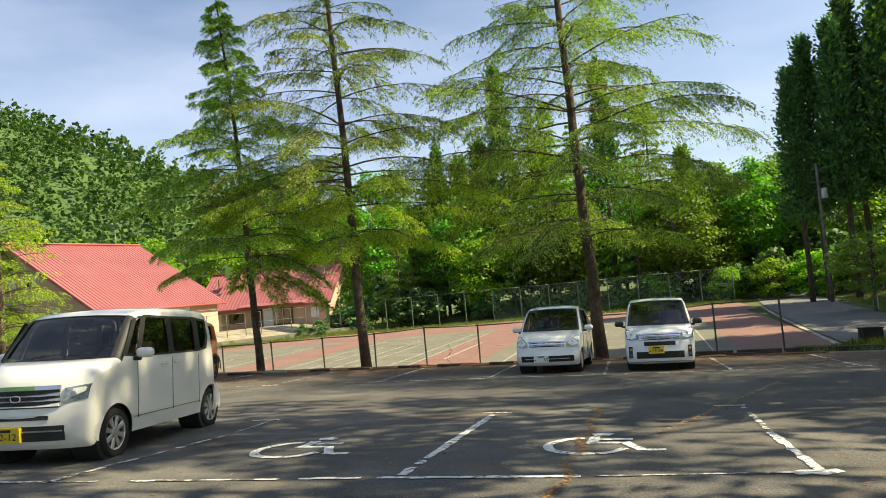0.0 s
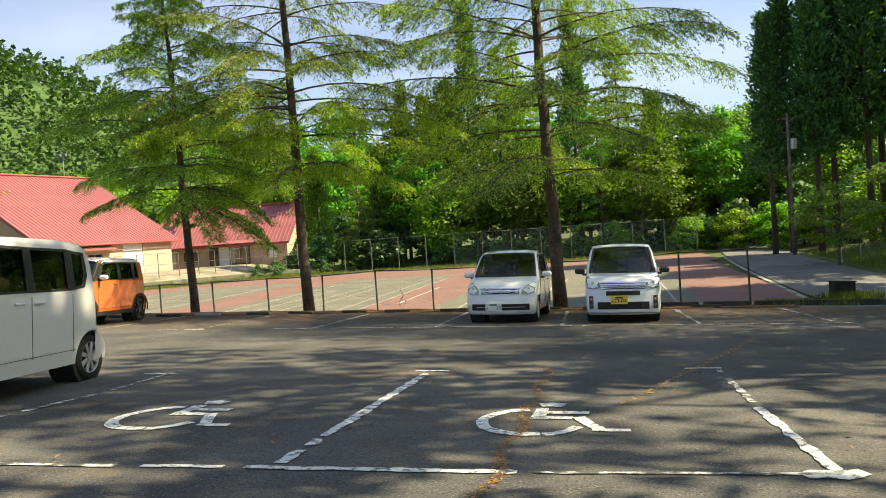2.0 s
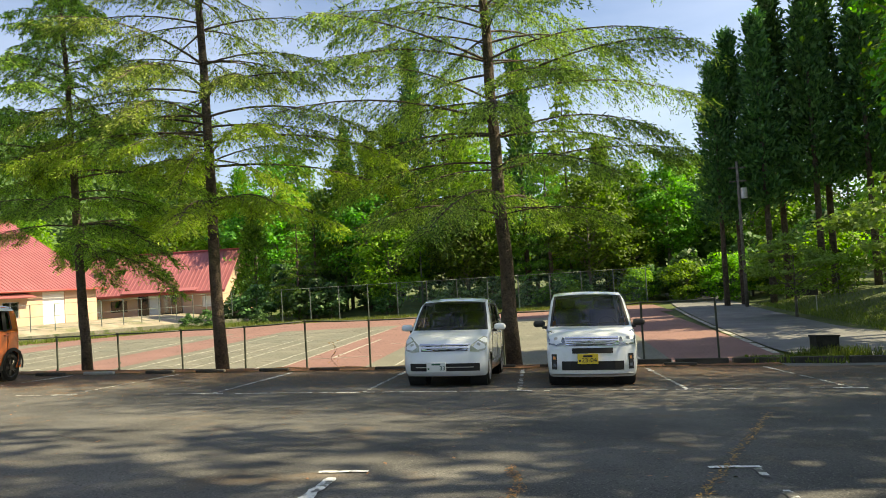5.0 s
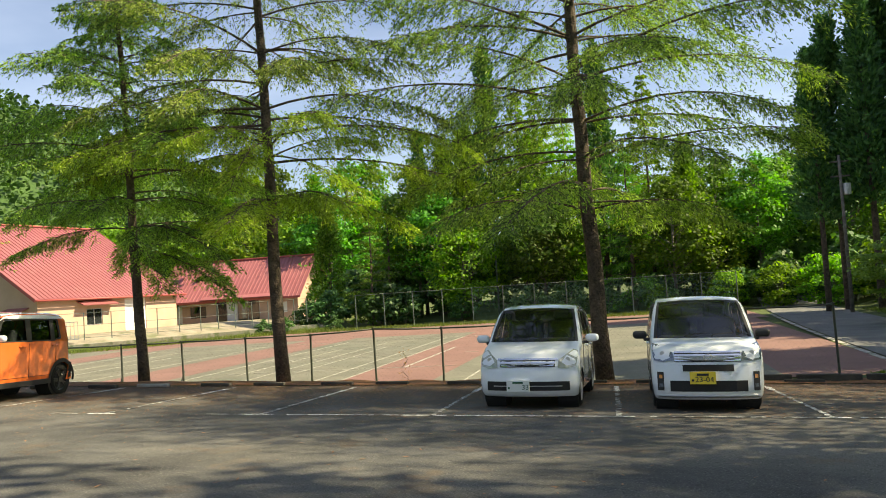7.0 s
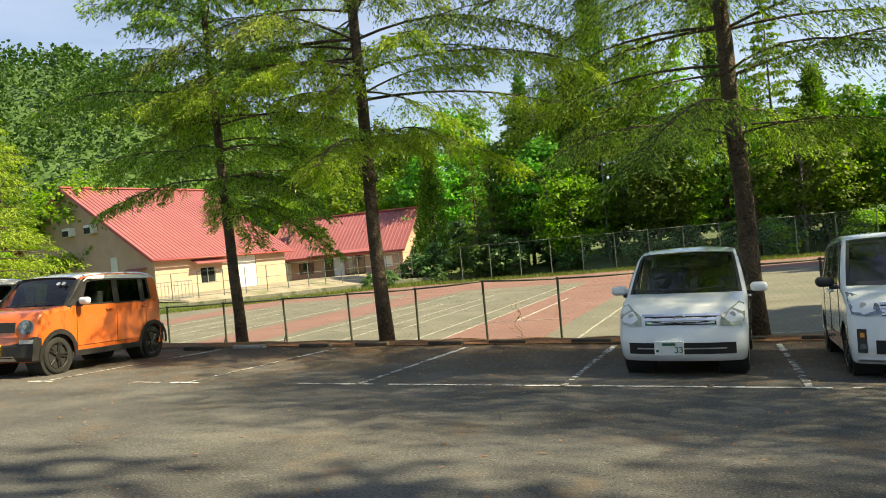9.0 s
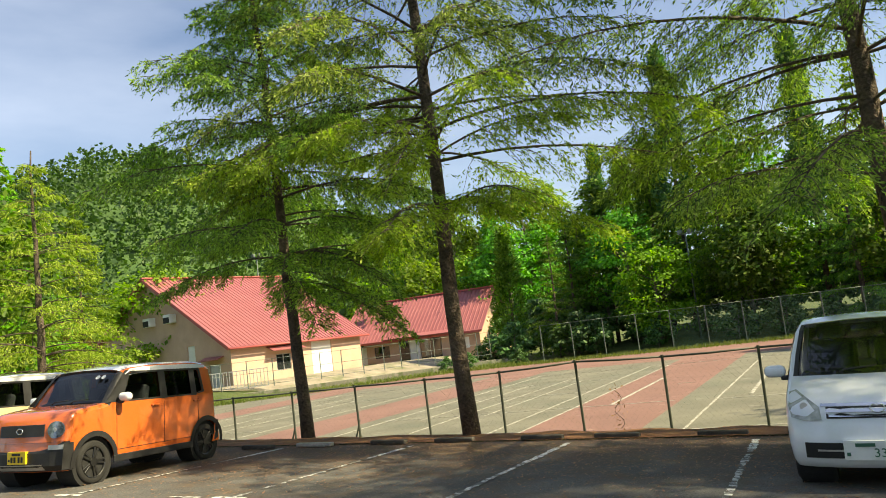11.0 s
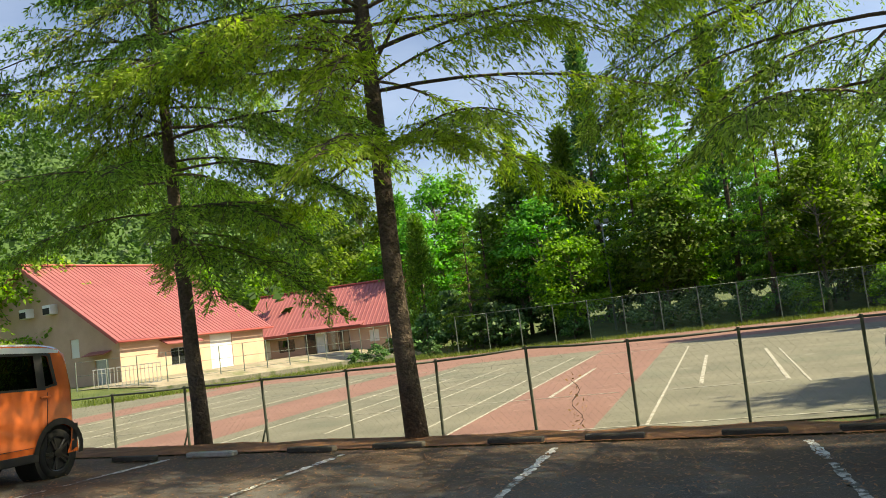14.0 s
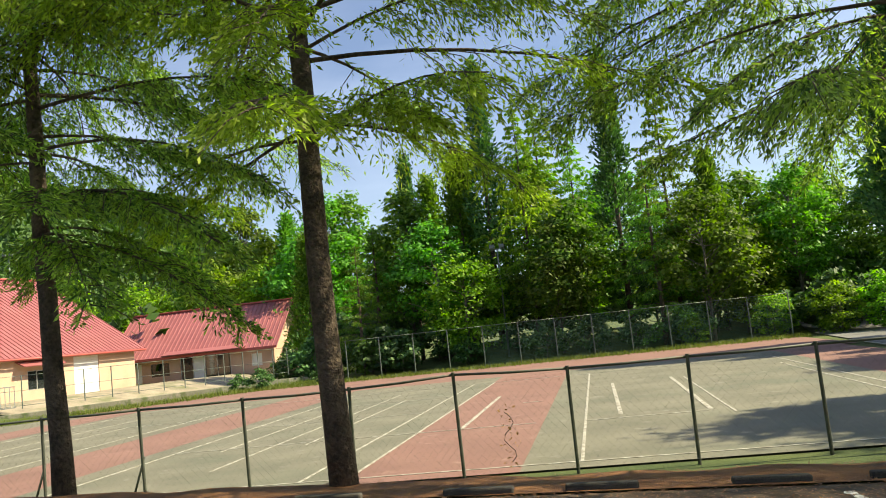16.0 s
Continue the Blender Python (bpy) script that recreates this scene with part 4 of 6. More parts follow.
def seamed_roof(parent, p0, along, down, pitch_gap, label):
    """A roof plane from the ridge corner p0, with raised seams running down it."""
    p0, along, down = Vector(p0), Vector(along), Vector(down)
    n = along.cross(down).normalized()
    n = n if n.z > 0 else -n
    bm = bmesh.new()
    c = [p0, p0 + along, p0 + along + down, p0 + down]
    up = [bm.verts.new(v) for v in c]
    lo = [bm.verts.new(v - n * 0.12) for v in c]
    bm.faces.new(up)
    bm.faces.new(lo[::-1])
    for i in range(4):
        bm.faces.new((up[i], up[(i + 1) % 4], lo[(i + 1) % 4], lo[i]))
    bmesh.ops.recalc_face_normals(bm, faces=bm.faces)
    roof = part("roof", bm, M_ROOF, parent, label)
    a, d = along.normalized(), down.normalized()
    rot = Matrix((a, d, n)).transposed().to_4x4()
    seam = bpy.data.meshes.new("seam")
    sb = box_bm(0.07, down.length, 0.07, bevel=0.01, seg=1)
    sb.to_mesh(seam)
    sb.free()
    seam.materials.append(M_ROOF)
    k = int(along.length / pitch_gap)
    for i in range(k + 1):
        piece("seam", seam, roof, Matrix.Translation(p0 + a * (along.length * i / k) + down / 2 + n * 0.03) @ rot)
    return roof


HALL_TURN = -11.8
hall = thing("hall", Matrix.Translation((-49.2, 65.5, -1.25)) @ Matrix.Rotation(radians(HALL_TURN), 4, "Z"), "beige rendered hall with a red seamed metal roof", "building")
# local axes: the front wall runs along +y from the origin, the gable along -x
HL, HW, HE, HR = 16.5, 25.0, 3.85, 11.4
gable = [(0, 0), (0, HE), (-HW / 2, HR), (-HW, HE), (-HW, 0)]
g1 = part("gable_wall", wall_with_holes(gable, [(-6.6, 2.6, -5.4, 4.2), (-3.4, 0.05, -1.6, 2.2)], 0.3), M_STUCCO, hall, "shaded beige gable wall")
part("gable_wall", poly_prism(gable, 0.3), M_STUCCO, hall).matrix_basis = Matrix.Translation((0, HL - 0.3, 0))
fw = part("front_wall", wall_with_holes([(0.3, 0), (HL - 0.3, 0), (HL - 0.3, HE), (0.3, HE)], [(5.1, 0.95, 6.9, 2.5), (9.6, 0.02, 12.3, 3.3)], 0.3), M_STUCCO, hall, "sunlit beige front wall")
fw.matrix_basis = Matrix.Rotation(radians(90), 4, "Z")
part("rear_wall", box_bm(0.3, HL - 0.6, HE, (-HW + 0.15, HL / 2, HE / 2)), M_STUCCO, hall)
part("sliding_door", box_bm(0.08, 2.7, 3.28, (-0.12, 10.95, 1.66), 0.02), M_WHITE_PANEL, hall, "white sliding door")
part("window", box_bm(0.05, 1.8, 1.55, (-0.14, 6.0, 1.72)), M_DARKGLASS, hall, "dark window pane")
for y in (5.14, 6.0, 6.86):
    part("window_frame", box_bm(0.09, 0.07, 1.54, (-0.1, y, 1.72)), M_GALV, hall)
for z in (0.99, 2.46):
    part("window_frame", box_bm(0.09, 1.65, 0.07, (-0.1, 6.0, z)), M_GALV, hall)
part("gable_window", box_bm(1.2, 0.05, 1.6, (-6.0, 0.12, 3.4)), M_WHITE_PANEL, hall, "pale shuttered gable window")
part("side_door", box_bm(1.8, 0.06, 2.15, (-2.5, 0.14, 1.12)), M_GALV, hall, "grey side door")
part("awning", box_bm(1.1, 4.0, 0.09, (0.5, 6.0, 3.05), 0.01, rot=Matrix.Rotation(radians(22), 4, "Y")), M_ROOF, hall, "small red awning")
part("awning", box_bm(2.9, 0.9, 0.09, (-2.5, -0.4, 2.75), 0.01, rot=Matrix.Rotation(radians(18), 4, "X")), M_ROOF, hall, "small red awning")
for x in (-8.6, -12.2):
    vent = part("vent_hood", box_bm(1.15, 0.75, 0.85, (x, -0.36, 7.1), 0.05), M_WHITE_PANEL, hall, "pale metal vent hood")
    part("vent_opening", box_bm(0.95, 0.04, 0.55, (x, -0.75, 6.98)), M_SEAM, vent)
dn = Vector((HW / 2 + 0.7, 0, -(HR - HE) * (HW / 2 + 0.7) / (HW / 2)))
seamed_roof(hall, (-HW / 2, -0.7, HR + 0.12), (0, HL + 1.4, 0), dn, 0.46, "red seamed metal roof slope")
seamed_roof(hall, (-HW / 2, -0.7, HR + 0.12), (0, HL + 1.4, 0), Vector((-dn.x, 0, dn.z)), 0.46, "red seamed metal roof slope")
part("ridge_cap", box_bm(0.5, HL + 1.5, 0.16, (-HW / 2, HL / 2, HR + 0.2), 0.04), M_ROOF_TRIM, hall)
for sgn in (1, -1):
    d = dn.copy()
    d.x *= sgn
    mid = Vector((-HW / 2, -0.72, HR)) + d / 2
    part("barge_board", box_bm(d.length, 0.06, 0.3, tuple(mid), rot=Matrix.Rotation(math.atan2(-d.z, d.x), 4, "Y")), M_ROOF_TRIM, hall)
part("gutter", tube_bm([(0.78, -0.7, HE - 0.42), (0.78, HL + 0.7, HE - 0.42)], 0.09, 8), M_ROOF_TRIM, hall)

lodge = thing("lodge", Matrix.Translation((-35.0, 88.6, -1.5)) @ Matrix.Rotation(radians(2), 4, "Z"), "low beige lodge with a red metal roof and glazed porch", "building")
LL, LD, LE, LR = 17.0, 10.0, 3.3, 7.4
lf = [(-LL, 0), (0, 0), (0, LE), (-LL, LE)]
part("front_wall", wall_with_holes(lf, [(-13.2, 0.9, -11.2, 2.2), (-10.0, 0.02, -4.6, 2.9), (-2.4, 1.0, -1.3, 2.2), (-16.4, 0.02, -14.2, 2.3)], 0.3), M_STUCCO, lodge)
for x in (0.0, -LL + 0.3):
    w = part("end_wall", poly_prism([(0.3, 0), (LD, 0), (LD, LE), (LD / 2, LR - 0.2), (0.3, LE)], 0.3), M_STUCCO, lodge)
    w.matrix_basis = Matrix.Translation((x, 0, 0)) @ Matrix.Rotation(radians(90), 4, "Z")
part("rear_wall", box_bm(LL - 0.6, 0.3, LE, (-LL / 2, LD - 0.15, LE / 2)), M_STUCCO, lodge)
part("window", box_bm(2.0, 0.05, 1.3, (-12.2, 0.14, 1.55)), M_DARKGLASS, lodge)
part("window", box_bm(1.1, 0.05, 1.2, (-1.85, 0.14, 1.6)), M_WHITE_PANEL, lodge, "white shuttered window")
part("side_panel", box_bm(2.2, 0.06, 2.28, (-15.3, 0.14, 1.16)), M_WHITE_PANEL, lodge, "pale panel door")
for i, x in enumerate((-9.3, -8.0, -6.7, -5.4)):
    part("porch_glazing", box_bm(1.24, 0.05, 2.8, (x, 0.14, 1.45)), M_DARKGLASS if i != 1 else M_WHITE_PANEL, lodge)
for x in (-9.97, -8.65, -7.35, -6.05, -4.63):
    part("door_frame", box_bm(0.08, 0.1, 2.85, (x, 0.1, 1.45)), M_GALV, lodge)
part("awning", box_bm(8.6, 1.5, 0.1, (-7.0, -0.6, 3.1), 0.02, rot=Matrix.Rotation(radians(16), 4, "X")), M_ROOF, lodge, "red porch awning")
d = Vector((0, -(LD / 2 + 0.8), -(LR - LE) * (LD / 2 + 0.8) / (LD / 2)))
seamed_roof(lodge, (-LL - 0.6, LD / 2, LR + 0.1), (LL + 1.2, 0, 0), d, 0.46, "red seamed metal roof slope")
seamed_roof(lodge, (-LL - 0.6, LD / 2, LR + 0.1), (LL + 1.2, 0, 0), Vector((0, -d.y, d.z)), 0.46, "red seamed metal roof slope")
part("ridge_cap", box_bm(LL + 1.3, 0.45, 0.15, (-LL / 2, LD / 2, LR + 0.17), 0.04), M_ROOF_TRIM, lodge)
part("fascia", box_bm(LL + 1.2, 0.06, 0.24, (-LL / 2, -0.82, LE - 0.62)), M_ROOF_TRIM, lodge)

# low concrete wall and thin fence in front of the buildings
tw = thing("terrace_wall", Matrix.Translation((0, 0, 0)), "mossy low concrete terrace wall", "wall", "", "structure")
tpts = [(-46.0, 57.5), (-40.0, 63.0), (-35.2, 68.5), (-31.0, 73.0), (-27.5, 76.5)]
for (xa, ya), (xb, yb) in zip(tpts, tpts[1:]):
    ln = math.hypot(xb - xa, yb - ya)
    w = part("wall_section", box_bm(ln, 0.3, 1.1, (0, 0, -0.15), 0.03), M_MOSSY, tw)
    w.matrix_basis = Matrix.Translation(((xa + xb) / 2, (ya + yb) / 2, -2.0)) @ Matrix.Rotation(math.atan2(yb - ya, xb - xa), 4, "Z")
line_a = [(-46.3, 58.0), (-40.3, 63.4), (-35.5, 68.9), (-31.3, 73.4), (-27.8, 76.9)]
line_b = [(-49.0, 63.5), (-46.4, 75.0), (-44.6, 84.0), (-36.0, 88.3), (-29.5, 86.0)]
vs, fs, nu, nv = [], [], 24, 8
for i in range(nu + 1):
    q = i / nu * 4
    k = min(int(q), 3)
    pa, pb = (Vector(ln[k]).lerp(Vector(ln[k + 1]), q - k) for ln in (line_a, line_b))
    for j in range(nv + 1):
        p = pa.lerp(pb, j / nv)
        vs.append((p.x, p.y, height(p.x, p.y) + 0.04))
for i in range(nu):
    for j in range(nv):
        q = i * (nv + 1) + j
        fs.append((q, q + nv + 1, q + nv + 2, q + 1))
tagged(new("terrace", mesh_of("terrace", vs, fs, M_TERRACE, True)), "weedy beige gravel terrace before the buildings", "pavement", "", "structure")
tf = thing("terrace_fence", Matrix.Identity(4), "thin grey mesh fence on the terrace wall", "fence")
fpts = []
for (xa, ya), (xb, yb) in zip(tpts, tpts[1:]):
    for k in range(4):
        fpts.append((xa + (xb - xa) * k / 4, ya + (yb - ya) * k / 4))
for x, y in fpts:
    part("post", cyl_bm(0.04, 2.2, (x, y, -0.2), sides=8), M_FENCE_PALE, tf)
for (xa, ya), (xb, yb) in zip(fpts, fpts[1:]):
    for z in (0.88, -0.1, -1.1):
        part("rail", tube_bm([(xa, ya, z), (xb, yb, z)], 0.018, 6), M_FENCE_PALE, tf)
gate = thing("steel_gate", Matrix.Translation((-45.3, 59.4, -1.35)) @ Matrix.Rotation(radians(40), 4, "Z"), "pale blue-grey steel gate beside the hall", "gate")
for i in range(3):
    part("gate_frame", box_bm(1.5, 0.06, 0.07, (i * 1.6, 0, 1.55)), M_GALV, gate)
    part("gate_frame", box_bm(1.5, 0.06, 0.07, (i * 1.6, 0, 0.15)), M_GALV, gate)
    for k in range(6):
        part("bar", box_bm(0.05, 0.05, 1.4, (i * 1.6 - 0.7 + k * 0.28, 0, 0.85)), M_GALV, gate)


# ---- poles ----
def lamp_pole(x, y, tall, label):
    p = thing("lamp_pole", Matrix.Translation((x, y, height(x, y))), label, "lamp")
    part("pole", tube_bm([(0, 0, -0.2), (0, 0, tall)], [0.09, 0.06], 10), M_FENCE_PALE, p)
    part("crossarm", box_bm(1.1, 0.09, 0.09, (0, 0, tall - 0.1), 0.01), M_FENCE_PALE, p)
    for q in (-0.4, 0.4):
        part("floodlight", box_bm(0.42, 0.3, 0.34, (q, -0.12, tall + 0.12), 0.05), M_FENCE_PALE, p, "grey floodlight")
    return p


lamp_pole(-10.7, 79.0, 8.9, "slim grey floodlight pole behind the courts")
lamp_pole(-60.5, 84.0, 14.2, "slim grey floodlight pole behind the hall")
up = thing("utility_pole", Matrix.Translation((14.2, 59.0, height(14.2, 59.0))), "grey concrete utility pole with crossarms", "utility pole")
part("pole", tube_bm([(0, 0, -0.3), (0, 0, 9.6)], [0.12, 0.08], 12), M_BARK2, up)
for z in (9.2, 8.3):
    part("crossarm", box_bm(1.1, 0.08, 0.08, (0, 0, z), 0.01), M_BARK2, up)
part("transformer", cyl_bm(0.22, 0.7, (0.32, 0, 7.5), sides=16, bevel=0.02), M_GALV, up, "grey can transformer")

# small dark box in weeds beside the lane
bx = thing("block_box", on(8.2, 25.9, 8), "dark weathered block standing in weeds", "box")
part("shell", box_bm(0.56, 0.4, 0.5, (0, 0, 0.24), 0.02), M_BLOCK, bx)
part("lid", box_bm(0.6, 0.44, 0.04, (0, 0, 0.5), 0.012), M_BLOCK, bx)

sign = thing("sign_board", Matrix.Translation((16.3, 28.9, height(16.3, 28.9))) @ Matrix.Rotation(radians(-8), 4, "Z"), "yellow roadside sign board with dark panels", "sign")
part("board", box_bm(1.3, 0.04, 1.5, (0.5, 0, 1.3), 0.01), M_PLATE_Y, sign)
part("panel", box_bm(0.9, 0.01, 0.35, (0.5, -0.026, 0.95)), M_INK, sign)
part("panel", box_bm(0.9, 0.01, 0.14, (0.5, -0.026, 1.75)), M_AMBER, sign)
for q in (0.0, 1.0):
    part("post", cyl_bm(0.03, 2.2, (q, 0.04, 1.0), sides=8), M_GALV, sign)
barrier = thing("white_barrier", Matrix.Translation((27.0, 50.0, height(27, 50))) @ Matrix.Rotation(radians(-30), 4, "Z"), "white corrugated barrier beyond the bank trees", "barrier")
for i in range(26):
    part("panel", box_bm(0.42, 0.05 + 0.05 * (i % 2), 1.1, (-5 + i * 0.44, 0, 0.75), 0.015, seg=1), M_WHITE_PANEL, barrier)
board = thing("notice_board", Matrix.Translation((15.2, 50.0, height(15.2, 50))), "small dark notice board on posts", "sign")
part("panel", box_bm(1.2, 0.05, 0.5, (0, 0, 1.2), 0.01), M_CONCRETE_DARK, board)
for q in (-0.5, 0.5):
    part("post", cyl_bm(0.03, 1.3, (q, 0.04, 0.5), sides=8), M_GALV, board)


# ---- markings on the lot ----
def worn_strip(x0, y0, x1, y1, width, seed, material, label="worn white parking line", gap=0.12, group="parking lines"):
    """A painted line, broken and ragged at its edges."""
    rng = random.Random(seed)
    a, b = Vector((x0, y0)), Vector((x1, y1))
    d = (b - a)
    ln = d.length
    d.normalize()
    n = Vector((-d.y, d.x))
    bm = bmesh.new()
    s = 0.0
    while s < ln:
        run = min(rng.uniform(0.2, 1.3), ln - s)
        k = max(2, int(run / 0.08))
        left, right = [], []
        for i in range(k + 1):
            q = a + d * (s + run * i / k)
            e = 0.8 if i in (0, k) else 1.0
            for lst, sg in ((left, 1), (right, -1)):
                p = q + n * sg * width / 2 * e * rng.uniform(0.5, 1.12)
                lst.append(bm.verts.new((p.x, p.y, lot_z(p.x, p.y) + 0.008)))
        for i in range(k):
            bm.faces.new((left[i], right[i], right[i + 1], left[i + 1]))
        s += run + (rng.uniform(0.01, gap * 1.1) if rng.random() < 0.45 else 0.003)
    bmesh.ops.recalc_face_normals(bm, faces=bm.faces)
    ob = part("parking_line", bm, material)
    return tagged(ob, label, "line", group, "structure")


worn_strip(-0.12, 7.25, -0.12, 11.3, 0.115, 1, M_MARK, gap=0.16)
worn_strip(3.2, 7.35, 3.12, 9.4, 0.1, 2, M_MARK, gap=0.2)
worn_strip(3.12, 9.6, 3.1, 11.7, 0.08, 3, M_MARK_OLD, gap=0.4)
worn_strip(-3.45, 6.9, -3.25, 9.8, 0.1, 4, M_MARK_OLD, gap=0.2)
worn_strip(-3.25, 10.0, -3.35, 11.3, 0.07, 5, M_MARK_OLD, gap=0.4)
worn_strip(-5.5, 6.85, -1.1, 7.08, 0.08, 6, M_MARK_OLD, gap=0.3)
worn_strip(-1.0, 7.1, 1.4, 7.2, 0.10, 7, M_MARK, gap=0.2)
worn_strip(1.5, 7.2, 3.2, 7.35, 0.06, 8, M_MARK_OLD, gap=0.5)
worn_strip(3.0, 7.28, 3.35, 7.4, 0.22, 9, M_MARK)
for x, y in ((-0.05, 11.5), (-3.4, 11.2), (3.0, 11.75)):
    worn_strip(x - 0.25, y, x + 0.15, y + 0.03, 0.1, int(x * 10 + 90), M_MARK)
# far row: front line and stall dividers
for i, (xa, xb, bright) in enumerate(((-9.4, -9.7, 21.2), (-6.75, -7.02, 21.0), (-4.12, -4.32, 20.4), (-1.52, -1.67, 21.4), (1.02, 0.88, 21.5), (3.6, 3.5, 21.6), (6.0, 5.9, 21.8))):
    xm = xa + (xb - xa) * (bright - 17.85) / 4.65
    worn_strip(xa, 17.85, xm, bright, 0.09, 20 + i, M_MARK_OLD, gap=0.3)
    worn_strip(xm, bright, xb, 22.5, 0.12, 30 + i, M_MARK, gap=0.14)
    worn_strip(xa - 0.28, 17.87, xa + 0.2, 17.87, 0.11, 40 + i, M_MARK)
for i, (a, b) in enumerate(((-5.0, -4.4), (-3.7, -1.8), (-1.2, 1.0), (1.4, 3.4), (3.9, 5.6), (-7.7, -7.2))):
    worn_strip(a, 17.87, b, 17.87, 0.09, 60 + i, M_MARK if i in (1, 2) else M_MARK_OLD, gap=0.25)


def wheelchair_mark(x, y, turn, seed, worn):
    """A painted wheelchair sign: wheel arc, seat bars, head."""
    rng = random.Random(seed)
    bm = bmesh.new()

    def stroke(pts, w):
        left, right = [], []
        for i, p in enumerate(pts):
            q, r = pts[max(i - 1, 0)], pts[min(i + 1, len(pts) - 1)]
            dx, dy = r[0] - q[0], r[1] - q[1]
            ln = math.hypot(dx, dy)
            for lst, sg in ((left, 1), (right, -1)):
                k = sg * w / 2 * rng.uniform(0.85, 1.08) / ln
                lst.append(bm.verts.new((p[0] - dy * k, p[1] + dx * k, 0.008)))
        for i in range(len(pts) - 1):
            bm.faces.new((left[i], right[i], right[i + 1], left[i + 1]))

    arc = [(-0.05 + 0.5 * math.cos(a), -0.1 + 0.52 * math.sin(a)) for a in np.linspace(radians(100), radians(285), 22)]
    stroke(arc, 0.13)
    stroke([(0.1 + 0.08 * i, -0.62 + 0.02 * i * i) for i in range(5)], 0.12)
    stroke([(-0.02, 0.28), (0.22, 0.3), (0.5, 0.3)], 0.13)
    stroke([(-0.04, 0.06), (0.2, 0.07), (0.34, 0.06)], 0.12)
    stroke([(0.0, 0.5), (0.01, 0.3), (-0.01, 0.0)], 0.15)
    stroke([(0.4, 0.1), (0.52, -0.2), (0.62, -0.38)], 0.13)
    stroke([(0.55, -0.4), (0.72, -0.42), (0.9, -0.4)], 0.1)
    stroke([(-0.04, 0.66), (0.08, 0.7), (0.22, 0.66)], 0.2)
    bmesh.ops.recalc_face_normals(bm, faces=bm.faces)
    ob = part("wheelchair_marking", bm, M_MARK)
    ob.matrix_basis = on(x, y, turn) @ Matrix.Diagonal((0.78, 0.9, 1, 1))
    tagged(ob, "worn white wheelchair sign painted on the asphalt", "road marking", "wheelchair signs", "structure")


wheelchair_mark(-1.75, 8.72, 0, 3, False)
wheelchair_mark(1.38, 8.78, 0, 5, True)

# needles gathered in the cracks and blown over the lot
crng = np.random.default_rng(17)


def scatter(name, n, place, length, label, material, category="litter", half=0.05):
    xy = place(n)
    z = np.array([height(a, b) for a, b in xy]) + crng.uniform(0.004, 0.03, len(xy))
    p = np.column_stack([xy, z])
    az = crng.uniform(0, math.tau, len(xy))
    d = np.column_stack([np.cos(az), np.sin(az), crng.normal(0, 0.12, len(xy))])
    ln = crng.uniform(0.4, 1.0, (len(xy), 1)) * length
    sd = np.column_stack([-np.sin(az), np.cos(az), np.zeros(len(xy))]) * ln * half
    tagged(blades(name, p, p + d * ln, sd, material), label, category, "", "stuff")


scatter("needle_crack", 1100, lambda n: np.column_stack([1.27 + 0.05 * np.sin(np.linspace(0, 30, n)) + crng.normal(0, 0.022, n), np.linspace(5.5, 11.7, n)]), 0.045, "rusty needles gathered in a crack of the asphalt", L_CRACK, half=0.2)
scatter("needle_crack", 380, lambda n: (lambda t: np.column_stack([2.05 + 2.0 * t + crng.normal(0, 0.02, n), 9.4 + 5.6 * t]))(np.linspace(0, 1, n)), 0.06, "rusty needles gathered in a crack of the asphalt", L_CRACK, half=0.2)
scatter("fallen_needles", 30000, lambda n: np.column_stack([crng.uniform(-24, 7, n), 22.9 - np.abs(crng.normal(0, 2.4, n))]), 0.075, "fallen rusty needles blown over the asphalt edge", L_DRY, half=0.14)
scatter("fallen_needles", 9000, lambda n: np.column_stack([crng.uniform(-24, 6.4, n), crng.uniform(22.9, 25.4, n)]), 0.1, "thick rusty needles under the cedars", L_DRY, half=0.12)
scatter("fallen_twigs", 900, lambda n: np.column_stack([crng.uniform(-10, 10, n), crng.uniform(1, 21, n)]), 0.08, "small fallen twigs and cone scales on the asphalt", L_DRY, half=0.2)


def tuft(n, place, tall, name, label, material=L_GRASS):
    xy = place(n)
    z = np.array([height(a, b) for a, b in xy])
    p = np.column_stack([xy, z])
    d = unit(np.column_stack([crng.normal(0, 0.35, (len(xy), 2)), np.ones(len(xy))]))
    ln = tall * crng.uniform(0.4, 1.1, (len(xy), 1))
    sd = unit(np.cross(d, crng.normal(0, 1, d.shape))) * 0.012 * (1 + tall)
    tagged(blades(name, p, p + d * ln, sd, material, fold=0.3), label, "grass", "", "stuff")


tuft(1500, lambda n: np.column_stack([8.2 + crng.normal(0, 0.55, n), 25.7 + crng.normal(0, 0.3, n)]), 0.42, "weeds", "green weeds round the dark block")
tuft(2500, lambda n: np.column_stack([crng.uniform(5.8, 8.0, n), 24.3 + crng.normal(0, 0.35, n)]), 0.2, "grass_edge", "sparse grass along the bank's crest")
tuft(9000, lambda n: (lambda y: np.column_stack([road_x(y) + 5.2 + np.abs(crng.normal(0, 2.2, n)), y]))(crng.uniform(31, 62, n)), 0.22, "bank_grass", "sunlit grass on the roadside bank")
tuft(7000, lambda n: (lambda q: np.column_stack([-44 + 17 * q + crng.normal(0, 0.8, n) + 1.5, 56.5 + 19 * q + crng.normal(0, 0.8, n) - 1.5]))(crng.random(n)), 0.45, "court_edge_grass", "uncut grass along the terrace wall")
tuft(7000, lambda n: np.column_stack([crng.uniform(-30, 10, n), 70.0 + crng.normal(0, 0.8, n)]), 0.4, "court_edge_grass", "uncut grass behind the courts")
